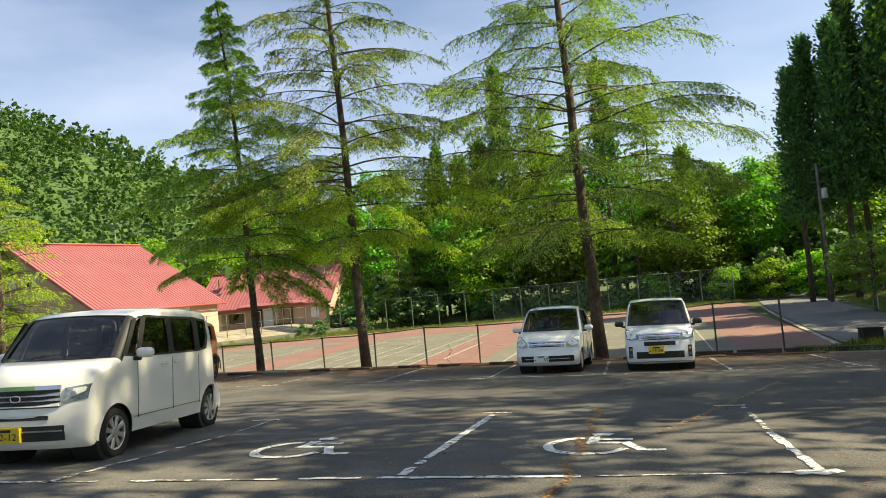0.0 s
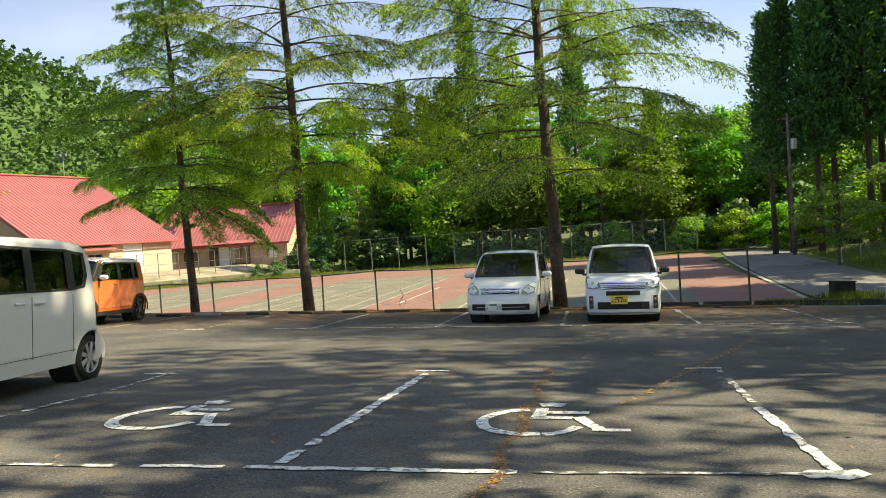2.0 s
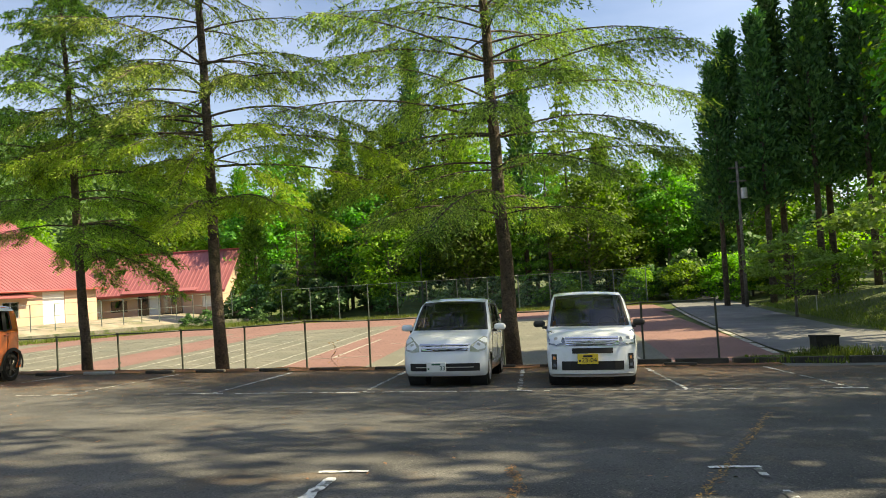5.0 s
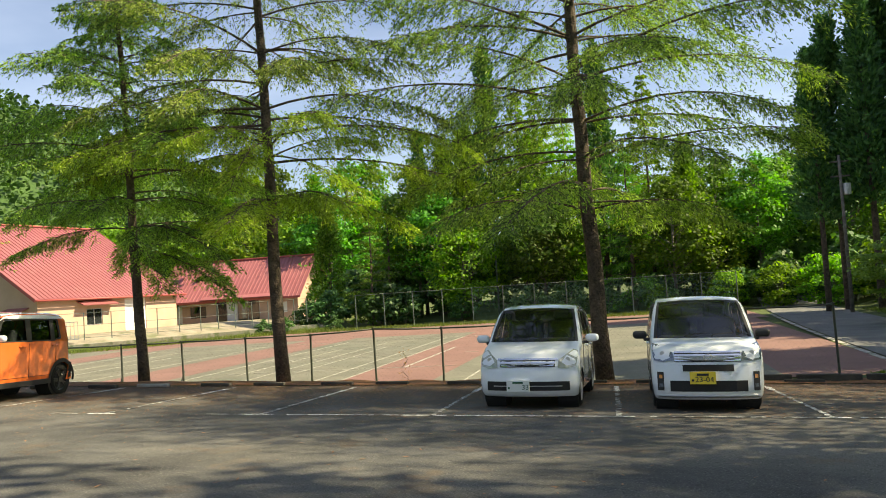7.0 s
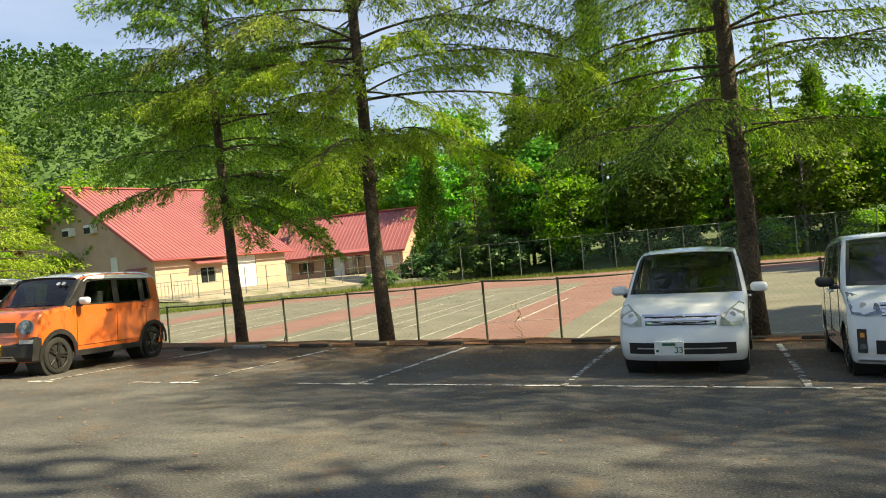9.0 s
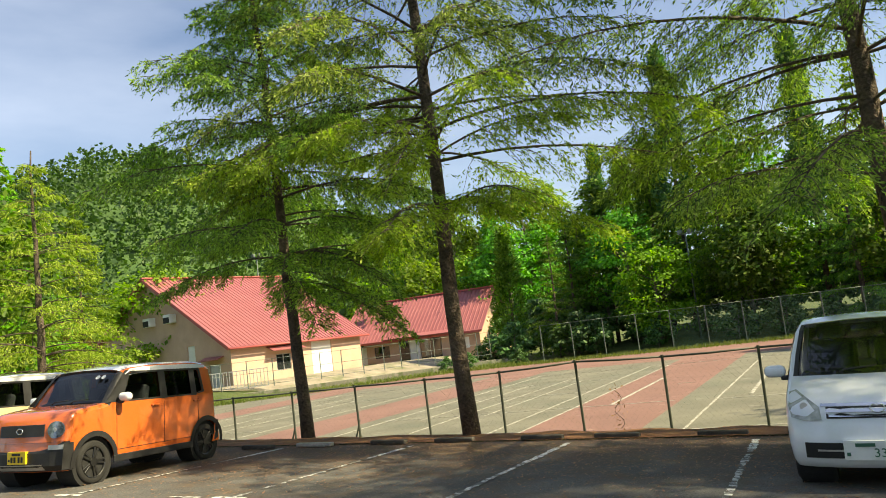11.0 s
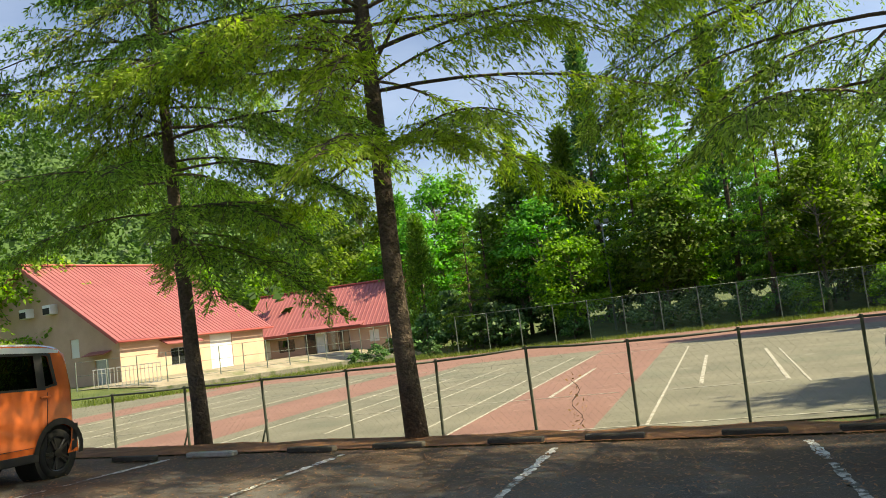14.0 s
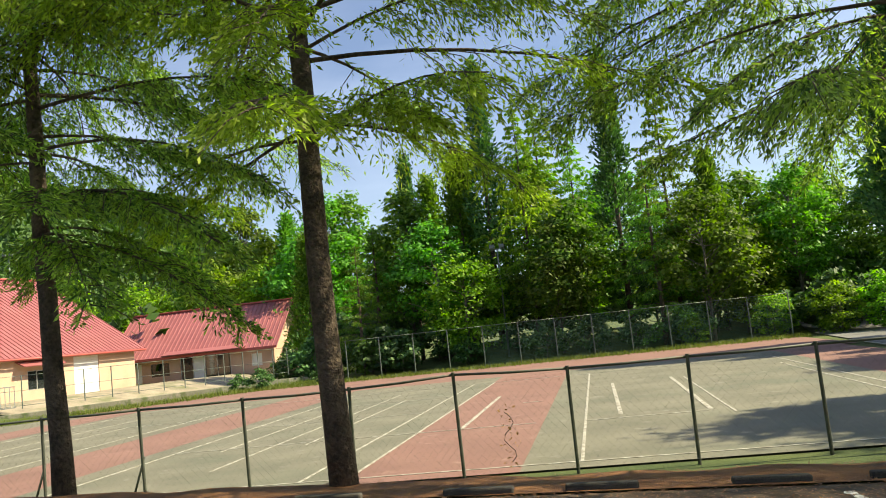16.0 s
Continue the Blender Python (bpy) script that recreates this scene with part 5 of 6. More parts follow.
vine = thing("climbing_vine", Matrix.Translation((-5.35, FY - 0.05, COURT)), "thin dead vine on the fence wire", "vine")
part("stem", tube_bm([(0.0 + 0.1 * math.sin(i * 1.1), 0, 0.9 * i / 9 + 0.3) for i in range(10)], 0.008, 5), M_BARK, vine)
vp = np.column_stack([crng.normal(0, 0.1, 70), crng.normal(0, 0.03, 70), crng.uniform(0.2, 1.3, 70)])
tagged(blades("leaf_cluster", vp, vp + crng.normal(0, 0.035, (70, 3)), crng.normal(0, 0.012, (70, 3)), L_DRY, vine), "", "", "", "stuff")

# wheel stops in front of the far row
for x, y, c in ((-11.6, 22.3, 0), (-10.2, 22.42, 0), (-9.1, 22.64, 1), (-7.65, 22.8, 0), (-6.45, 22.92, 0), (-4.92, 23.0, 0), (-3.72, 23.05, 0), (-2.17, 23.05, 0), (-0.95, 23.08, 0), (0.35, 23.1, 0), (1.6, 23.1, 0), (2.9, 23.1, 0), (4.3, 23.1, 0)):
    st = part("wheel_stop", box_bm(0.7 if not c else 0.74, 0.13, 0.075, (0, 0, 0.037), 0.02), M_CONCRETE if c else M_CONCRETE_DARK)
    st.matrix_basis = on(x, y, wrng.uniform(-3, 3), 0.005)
    tagged(st, "pale concrete wheel stop" if c else "dark concrete wheel stop", "wheel stop", "wheel stops")
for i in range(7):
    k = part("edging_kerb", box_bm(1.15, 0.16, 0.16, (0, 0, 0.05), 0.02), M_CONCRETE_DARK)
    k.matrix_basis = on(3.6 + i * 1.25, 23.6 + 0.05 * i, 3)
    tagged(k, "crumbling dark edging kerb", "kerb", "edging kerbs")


# ---- cars ----
def car(name, m, spec, label):
    """A small boxy car; its nose points to -y, its origin lies on the ground under its middle."""
    L, W, belt = spec["length"], spec["width"] / 2, spec["belt"]
    sil = [(-L / 2 + y if y >= 0 else L / 2 + y, z) for y, z in spec["profile"]]
    roof_z = max(z for _, z in sil)
    c = thing(name, m, label, "car")
    paint, tumble = spec["paint"], spec.get("tumble", 0.09)
    setback, rback = spec.get("bow", 0.13), 0.06

    def half(z):
        return W - (tumble * max(0.0, (z - belt) / (roof_z - belt)) ** 1.2) - 0.03 * max(0.0, (0.45 - z) / 0.3)

    def bow(y, s):
        f = smooth(-L / 2 + 1.5, -L / 2 + 0.2, y)
        r = smooth(L / 2 - 0.5, L / 2, y)
        return setback * f * s * s * abs(s) - rback * r * s ** 4

    def normal_in(i):
        a, b = sil[max(i - 1, 0)], sil[min(i + 1, len(sil) - 1)]
        d = Vector((b[0] - a[0], b[1] - a[1])).normalized()
        return Vector((d.y, -d.x))

    rr = 0.06
    ss = [-1, -0.985, -0.955, -0.92, -0.75, -0.5, -0.25, 0, 0.25, 0.5, 0.75, 0.92, 0.955, 0.985, 1]

    def drop(s):
        q = max(0.0, (abs(s) - 0.92) / 0.08)
        return rr * (1 - math.sqrt(max(0.0, 1 - q * q)))

    def skin_pt(i, s, out=0.0):
        y, z = sil[i]
        n = normal_in(i)
        o = drop(s) - out
        crown = 0.035 * s * s * (1 if z > roof_z - 0.12 else 0)
        return Vector((s * half(z), y + bow(y, s) + n.x * o, z + n.y * o - crown))

    ws = spec["screen"]
    bm = bmesh.new()
    grid = [[bm.verts.new(skin_pt(i, s)) for s in ss] for i in range(len(sil))]
    for i in range(len(sil) - 1):
        for k in range(len(ss) - 1):
            if (i in ws or i in spec.get("rear_screen", ())) and 3 <= k <= len(ss) - 5:
                continue
            if i in ws and spec.get("black_pillars"):
                continue
            f = bm.faces.new((grid[i][k], grid[i][k + 1], grid[i + 1][k + 1], grid[i + 1][k]))
            f.smooth = True
    # sides with wheel arches and window openings
    edge = []
    for i in range(len(sil)):
        p = skin_pt(i, 1)
        edge.append((p.y, p.z))
    fa, ra, rad, arch = spec["front_axle"] - L / 2, spec["rear_axle"] - L / 2, spec["wheel_r"], spec["wheel_r"] + 0.055
    z0 = edge[0][1]

    def side(sgn):
        # cut the outline at the belt
        up, low = [], []
        for i, (y, z) in enumerate(edge):
            if i:
                py, pz = edge[i - 1]
                if (pz < belt) != (z < belt):
                    k = (belt - pz) / (z - pz)
                    q = (py + (y - py) * k, belt)
                    up.append(q), low.append(q)
            (up if z >= belt else low).append((y, z))
        bottom = []
        for ax in (ra, fa):
            for a in np.linspace(0, math.pi, 15):
                yy, zz = ax + arch * math.cos(a), rad + arch * math.sin(a)
                if zz > z0:
                    bottom.append((yy, max(zz, z0)))
            hh = math.sqrt(max(arch ** 2 - (z0 - rad) ** 2, 0))
        sill = []
        for ax in (ra, fa):
            hh = math.sqrt(max(arch ** 2 - (rad - z0) ** 2, 0))
            sill.append((ax + hh, z0))
            a0 = math.asin((z0 - rad) / arch)
            for a in np.linspace(a0, math.pi - a0, 17)[1:-1]:
                sill.append((ax + arch * math.cos(a), rad + arch * math.sin(a)))
            sill.append((ax - hh, z0))
        for loop, holes in ((low + sill, ()), (up, spec["windows"])):
            es = []
            tb = bmesh.new()
            for lp in (loop, *[[(y - L / 2, z) for y, z in w] for w in holes]):
                vs = [tb.verts.new((sgn * half(z), y, z)) for y, z in lp]
                es += [tb.edges.new((vs[i], vs[(i + 1) % len(vs)])) for i in range(len(vs))]
            bmesh.ops.triangle_fill(tb, use_beauty=True, use_dissolve=False, edges=es)
            me = bpy.data.meshes.new("t")
            tb.to_mesh(me)
            tb.free()
            bm.from_mesh(me)
            bpy.data.meshes.remove(me)

    side(1), side(-1)
    bmesh.ops.recalc_face_normals(bm, faces=bm.faces)
    body = part("body", bm, paint, c)
    if spec.get("black_pillars"):
        for ks in (range(0, 4), range(len(ss) - 4, len(ss))):
            pb = bmesh.new()
            g = [[pb.verts.new(skin_pt(i, ss[k])) for k in ks] for i in (*ws, ws[-1] + 1)]
            for a, b in zip(g, g[1:]):
                for k in range(3):
                    pb.faces.new((a[k], a[k + 1], b[k + 1], b[k])).smooth = True
            part("windscreen_pillar", pb, M_BLACK, c, "black windscreen pillar")
    # windscreen and rear glass
    for key, nm, mt in (("screen", "windscreen", M_GLASS), ("rear_screen", "rear_window", M_GLASS_DARK)):
        rows = spec.get(key, ())
        if rows:
            gb = bmesh.new()
            idx = [*rows, rows[-1] + 1]
            g = [[gb.verts.new(skin_pt(i, s, -0.012)) for s in ss[3:-3]] for i in idx]
            for i in range(len(idx) - 1):
                for k in range(len(g[0]) - 1):
                    gb.faces.new((g[i][k], g[i][k + 1], g[i + 1][k + 1], g[i + 1][k])).smooth = True
            gl = part(nm, gb, mt, c)
            gl.visible_shadow = False
            for k0, k1 in ((3, 4), (len(ss) - 5, len(ss) - 4)):
                fb = bmesh.new()
                q = [[fb.verts.new(skin_pt(i, ss[k0] + (ss[k1] - ss[k0]) * (0.0 if e == (k0 != 3) else 0.32) if k0 == 3 else ss[k1] - (ss[k1] - ss[k0]) * (0.0 if e else 0.32), 0.002)) for e in (0, 1)] for i in idx]
                for i in range(len(idx) - 1):
                    fb.faces.new((q[i][0], q[i][1], q[i + 1][1], q[i + 1][0]))
                bmesh.ops.recalc_face_normals(fb, faces=fb.faces)
                part("screen_border", fb, M_BLACK, c)
    for sgn in (1, -1):
        for j, w in enumerate(spec["windows"]):
            gb = bmesh.new()
            gb.faces.new([gb.verts.new((sgn * (half(z) - 0.012), y - L / 2, z)) for y, z in w])
            gl = part("side_window", gb, M_GLASS if j == 0 and not spec.get("dark_front") else M_GLASS_DARK, c)
            gl.visible_shadow = False
        # black window surround
        fb = bmesh.new()
        for w in spec["windows"]:
            cy, cz = sum(p[0] for p in w) / len(w), sum(p[1] for p in w) / len(w)
            fr = spec.get("frame", 0.04)
            outer = [(y + (fr if y > cy else -fr), z + (0.03 if z > cz else -0.025)) for y, z in w]
            n = len(w)
            a = [fb.verts.new((sgn * (half(z) + 0.004), y - L / 2, z)) for y, z in outer]
            b = [fb.verts.new((sgn * (half(z) + 0.004), y - L / 2, z)) for y, z in w]
            for i in range(n):
                fb.faces.new((a[i], a[(i + 1) % n], b[(i + 1) % n], b[i]))
        bmesh.ops.recalc_face_normals(fb, faces=fb.faces)
        part("window_surround", fb, M_BLACK, c)
        for poly in spec.get("bands", ()):
            pb = bmesh.new()
            pb.faces.new([pb.verts.new((sgn * (half(z) + 0.007), y - L / 2, z)) for y, z in poly])
            part("black_trim", pb, M_BLACK, c, "satin black side trim")
        for y in spec["seams"]:
            part("door_seam", box_bm(0.006, 0.005, belt - 0.42, (sgn * (half(0.7) + 0.001), y - L / 2, (belt + 0.42) / 2 - 0.02)), M_SEAM, c)
        part("sill_seam", box_bm(0.006, ra - fa - 2 * arch - 0.05, 0.006, (sgn * (half(0.42) + 0.002), (ra + fa) / 2, 0.42)), M_SEAM, c)
        for y in spec["handles"]:
            part("door_handle", box_bm(0.035, 0.17, 0.035, (sgn * (W + 0.012), y - L / 2, spec["handle_z"]), 0.012), spec.get("handle_mat", paint), c)
        # mirror
        my, mz = spec["mirror"]
        mb = box_bm(0.21, 0.12, 0.125, (sgn * (W + 0.13), my - L / 2, mz), 0.055, seg=4)
        mir = part("door_mirror", mb, spec.get("mirror_mat", paint), c)
        part("mirror_arm", box_bm(0.12, 0.06, 0.05, (sgn * (W + 0.02), my - L / 2, mz - 0.07), 0.015), M_BLACK, mir)
        part("mirror_glass", box_bm(0.14, 0.008, 0.075, (sgn * (W + 0.13), my - L / 2 + 0.06, mz), 0.002), M_CHROME, mir)
        if spec.get("cladding"):
            for ax in (fa, ra):
                cb = bmesh.new()
                r1, r2 = arch - 0.002, arch + 0.075
                prev = None
                for a in np.linspace(-0.25, math.pi + 0.25, 22):
                    q = [cb.verts.new((sgn * (half(rad + r * math.sin(a)) + 0.014), ax + r * math.cos(a), max(rad + r * math.sin(a), z0 - 0.02))) for r in (r1, r2)]
                    if prev:
                        cb.faces.new((prev[0], prev[1], q[1], q[0]))
                    prev = q
                part("arch_cladding", cb, M_BLACK, c)
            part("sill_cladding", box_bm(0.03, ra - fa - 2 * arch, 0.1, (sgn * (W - 0.004), (ra + fa) / 2, z0 + 0.01), 0.01), M_BLACK, c)
    # wheels
    tyre_bm = bmesh.new()
    prof = [(rad - 0.092, -0.075), (rad - 0.03, -0.085), (rad - 0.006, -0.065), (rad, -0.04), (rad, 0.04), (rad - 0.006, 0.065), (rad - 0.03, 0.085), (rad - 0.092, 0.075)]
    seg = 36
    rings = [[tyre_bm.verts.new((x, r * math.cos(k * math.tau / seg), r * math.sin(k * math.tau / seg))) for r, x in prof] for k in range(seg)]
    for k in range(seg):
        for j in range(len(prof) - 1):
            tyre_bm.faces.new((rings[k][j], rings[(k + 1) % seg][j], rings[(k + 1) % seg][j + 1], rings[k][j + 1])).smooth = True
    bmesh.ops.recalc_face_normals(tyre_bm, faces=tyre_bm.faces)
    tyre_me = bpy.data.meshes.new("tyre")
    tyre_bm.to_mesh(tyre_me)
    tyre_bm.free()
    tyre_me.materials.append(M_TYRE)
    rb = cyl_bm(rad - 0.088, 0.05, (0.02, 0, 0), "X", 32)
    ns = spec.get("spokes", 10)
    rim_me = bpy.data.meshes.new("rim")
    sp = bmesh.new()
    tube = [((0.068), rad - 0.13)]
    for k in range(ns):
        a = k * math.tau / ns
        for dq in spec.get("fork", (0.0,)):
            box_bm(0.022, 0.034, rad - 0.115, (0.064, 0, 0), 0.006, sp, Matrix.Translation((0, 0, 0)) @ Matrix.Rotation(a + dq, 4, "X") @ Matrix.Translation((0, 0, (rad - 0.09) / 2 + 0.02)), 1)
    cyl_bm(0.06, 0.05, (0.06, 0, 0), "X", 20, bm=sp)
    lip = [(rad - 0.097, 0.075), (rad - 0.085, 0.082), (rad - 0.085, 0.0), (rad - 0.102, 0.0)]
    rg = [[sp.verts.new((x, r * math.cos(k * math.tau / 32), r * math.sin(k * math.tau / 32))) for r, x in lip] for k in range(32)]
    for k in range(32):
        for j in range(4):
            sp.faces.new((rg[k][j], rg[(k + 1) % 32][j], rg[(k + 1) % 32][(j + 1) % 4], rg[k][(j + 1) % 4]))
    bmesh.ops.recalc_face_normals(sp, faces=sp.faces)
    sp.to_mesh(rim_me)
    sp.free()
    rim_me.materials.append(spec.get("rim", M_RIM))
    hub_me = bpy.data.meshes.new("brake_disc")
    rb.to_mesh(hub_me)
    rb.free()
    hub_me.materials.append(M_BLACK)
    for ax in (fa, ra):
        for sgn in (1, -1):
            wh = new("wheel")
            wh.parent = c
            wh.matrix_basis = Matrix.Translation((sgn * (W - 0.1), ax, rad)) @ Matrix.Rotation(0 if sgn > 0 else math.pi, 4, "Z") @ Matrix.Rotation(0.3 * ax, 4, "X")
            piece("tyre", tyre_me, wh)
            piece("rim", rim_me, wh)
            piece("brake_disc", hub_me, wh)
            part("arch_liner", cyl_bm(arch + 0.005, 0.3, (sgn * (W - 0.2), ax, rad), "X", 24), M_SEAM, c)
    part("underbody", box_bm(2 * W - 0.3, L - 0.5, 0.2, (0, 0, z0 + 0.12), 0.03), M_BLACK, c)
    # cabin
    part("floor_pan", box_bm(2 * W - 0.16, L - 1.0, 0.06, (0, 0.25, 0.55)), M_SEAM, c)
    part("dashboard", box_bm(2 * W - 0.24, 0.4, 0.28, (0, sil[ws[0]][0] + 0.28, belt - 0.08), 0.08), M_BLACK, c)
    seat_m = spec.get("seat", M_SEAT)
    for row in spec["seats"]:
        for q in (-0.33, 0.33):
            st = part("seat", box_bm(0.5, 0.5, 0.22, (q, row - L / 2 - 0.1, 0.68), 0.07, seg=3), seat_m, c)
            part("backrest", box_bm(0.48, 0.16, 0.62, (q, row - L / 2 + 0.2, 1.02), 0.07, seg=3, rot=Matrix.Rotation(radians(-10), 4, "X")), seat_m, st)
            part("headrest", box_bm(0.27, 0.1, 0.18, (q, row - L / 2 + 0.28, 1.42), 0.045, seg=3), seat_m, st)
    swb = bmesh.new()
    sy = spec["seats"][0] - L / 2 - 0.42
    tube_bm([(0.33 + 0.18 * math.cos(a), sy + 0.06 * math.sin(a), belt + 0.0 + 0.18 * math.sin(a)) for a in np.linspace(0, math.tau, 20)], 0.015, 6, swb, False)
    part("steering_wheel", swb, M_BLACK, c)
    part("rear_view_mirror", box_bm(0.24, 0.03, 0.07, (0, sil[ws[-1] + 1][0] + 0.08, roof_z - 0.17), 0.015), M_BLACK, c)

    # nose
    def nose_y(x, z):
        pts = [p for p in sil if p[0] < -L / 2 + 1.3]
        y = np.interp(z, [p[1] for p in pts], [p[0] for p in pts])
        return float(y) + bow(float(y), x / W)

    def on_nose(nm, pts, material, out=0.012, deep=0.05, lbl="", par=None):
        b = bmesh.new()
        fr = [b.verts.new((x, nose_y(x, z) - out, z)) for x, z in pts]
        bk = [b.verts.new((x, nose_y(x, z) + deep, z)) for x, z in pts]
        b.faces.new(fr)
        for i in range(len(pts)):
            j = (i + 1) % len(pts)
            b.faces.new((fr[j], fr[i], bk[i], bk[j]))
        bmesh.ops.triangulate(b, faces=[f for f in b.faces if len(f.verts) > 4])
        bmesh.ops.recalc_face_normals(b, faces=b.faces)
        return part(nm, b, material, par or c, lbl)

    def bar(x0, x1, z0_, z1_, n=8):
        xs = np.linspace(x0, x1, n)
        return [(float(x), z0_) for x in xs] + [(float(x), z1_) for x in xs[::-1]]

    for nm, x0, x1, za, zb, mt, out in spec["nose"]:
        on_nose(nm, bar(x0, x1, za, zb), mt, out)
    for pts, mt in spec["lamps"]:
        for sgn in (1, -1):
            hl = on_nose("headlight", [(sgn * x, z) for x, z in pts], mt, 0.014, 0.06, "clear headlight")
            cx, cz = sum(p[0] for p in pts) / len(pts), sum(p[1] for p in pts) / len(pts)
            b = cyl_bm(0.034, 0.016, (sgn * (cx - 0.02), nose_y(cx, cz) - 0.014, cz), "Y", 18, bevel=0.004)
            part("reflector", b, M_RIM, hl)
    px, pz = spec["plate_at"]
    plate = on_nose("number_plate", bar(px - 0.165, px + 0.165, pz - 0.0825, pz + 0.0825, 2), spec["plate"], 0.05, 0.02, "yellow number plate" if spec["plate"] is M_PLATE_Y else "white number plate")
    ink = M_INK if spec["plate"] is M_PLATE_Y else M_INK_GREEN
    py = nose_y(px, pz) - 0.05
    part("plate_bar", box_bm(0.15, 0.003, 0.03, (px, py - 0.003, pz + 0.048)), ink, plate)
    if spec.get("digits"):
        cu = bpy.data.curves.new("number", "FONT")
        cu.body, cu.size, cu.extrude, cu.align_x, cu.align_y = spec["digits"], 0.105, 0.001, spec.get("digits_align", "CENTER"), "CENTER"
        tx = new("number", cu)
        bpy.context.view_layer.update()
        me = bpy.data.meshes.new_from_object(tx)
        bpy.data.objects.remove(tx)
        me.materials.clear()
        me.materials.append(ink)
        piece("number", me, plate, Matrix.Translation((px + spec.get("digits_x", 0.02), py - 0.004, pz - 0.022)) @ Matrix.Rotation(radians(90), 4, "X"))
    else:
        for k in range(4):
            part("number_bar", box_bm(0.035, 0.003, 0.075, (px - 0.08 + k * 0.055 + (0.02 if k > 1 else 0), py - 0.003, pz - 0.022)), ink, plate)
    part("plate_bar", box_bm(0.03, 0.003, 0.03, (px - 0.13, py - 0.003, pz - 0.03)), ink, plate)
    ex, ez = spec["emblem"]
    ring = [(ex + 0.055 * math.cos(a), nose_y(ex, ez) - 0.03, ez + 0.036 * math.sin(a)) for a in np.linspace(0, math.tau, 25)]
    part("emblem", tube_bm(ring, 0.008, 6, None, False), M_CHROME, c, "plain oval chrome emblem")
    for q in (-0.34, 0.16):
        p0 = skin_pt(ws[0], q, 0.02)
        p1 = skin_pt(ws[0], q + 0.42, 0.024) + Vector((0, 0.02, 0.05))
        part("wiper", tube_bm([p0, p0 + Vector((0.03, 0.02, 0.03)), p1], [0.012, 0.009, 0.006], 6), M_BLACK, c)
    # tail
    for sgn in (1, -1):
        part("tail_lamp", box_bm(0.11, 0.05, 0.42, (sgn * (W - 0.14), L / 2 - 0.055, 0.9), 0.015), M_AMBER, c, "red tail lamp")
    return c


BOX_CAR = dict(length=3.395, width=1.475, belt=1.12, wheel_r=0.285, front_axle=0.66, rear_axle=3.18, paint=M_WHITE_CAR, tumble=0.085, bow=0.15,
               profile=[(0.10, 0.2), (0.02, 0.27), (0.0, 0.42), (0.015, 0.62), (0.03, 0.86), (0.09, 0.99), (0.24, 1.07), (0.63, 1.16), (0.83, 1.37), (1.06, 1.6), (1.17, 1.70), (1.36, 1.765), (1.9, 1.80), (2.6, 1.795), (-0.32, 1.77), (-0.14, 1.70), (-0.06, 1.45), (-0.03, 1.05), (0.0 - 0.001, 0.7), (-0.01, 0.35), (-0.06, 0.22)],
               screen=(7, 8, 9), rear_screen=(15, 16),
               windows=[[(0.86, 1.2), (1.1, 1.18), (1.24, 1.5), (1.34, 1.63), (1.2, 1.63), (0.99, 1.38)], [(1.16, 1.17), (1.95, 1.17), (1.95, 1.63), (1.42, 1.65), (1.3, 1.5)], [(2.04, 1.17), (2.72, 1.17), (2.72, 1.62), (2.04, 1.63)], [(2.82, 1.17), (3.0, 1.2), (3.08, 1.36), (3.06, 1.58), (2.82, 1.61)]],
               bands=[[(1.93, 1.15), (2.06, 1.15), (2.06, 1.65), (1.93, 1.65)], [(2.7, 1.15), (2.84, 1.15), (2.84, 1.64), (2.7, 1.64)], [(1.08, 1.16), (1.18, 1.16), (1.44, 1.66), (1.32, 1.66)], [(0.78, 1.17), (0.88, 1.18), (1.22, 1.64), (1.12, 1.64)]],
               seams=(1.12, 2.0, 2.78), handles=(1.78, 2.12), handle_z=1.03, mirror=(1.05, 1.2), seats=(1.62, 2.55), seat=M_SEAT_TAN, black_pillars=True, frame=0.05, dark_front=True,
               nose=[("chrome_strip", -0.46, 0.46, 0.86, 0.905, M_CHROME, 0.02), ("grille", -0.45, 0.45, 0.66, 0.855, M_BLACK, 0.008), ("grille_bar", -0.45, 0.45, 0.79, 0.825, M_RIM, 0.022), ("grille_bar", -0.45, 0.45, 0.735, 0.765, M_RIM, 0.022), ("grille_bar", -0.45, 0.45, 0.675, 0.71, M_WHITE_CAR, 0.02), ("slot", -0.34, 0.34, 0.53, 0.575, M_SEAM, 0.008), ("lower_intake", -0.5, 0.5, 0.3, 0.465, M_BLACK, 0.008), ("intake_bar", -0.48, 0.48, 0.4, 0.415, M_RIM, 0.014)],
               lamps=[([(0.47, 0.7), (0.7, 0.74), (0.72, 0.9), (0.5, 0.87)], M_LAMP)], plate=M_PLATE_Y, plate_at=(-0.1, 0.38), digits="12-12", emblem=(0.0, 0.77), rim=M_RIM, spokes=8, fork=(-0.09, 0.09))
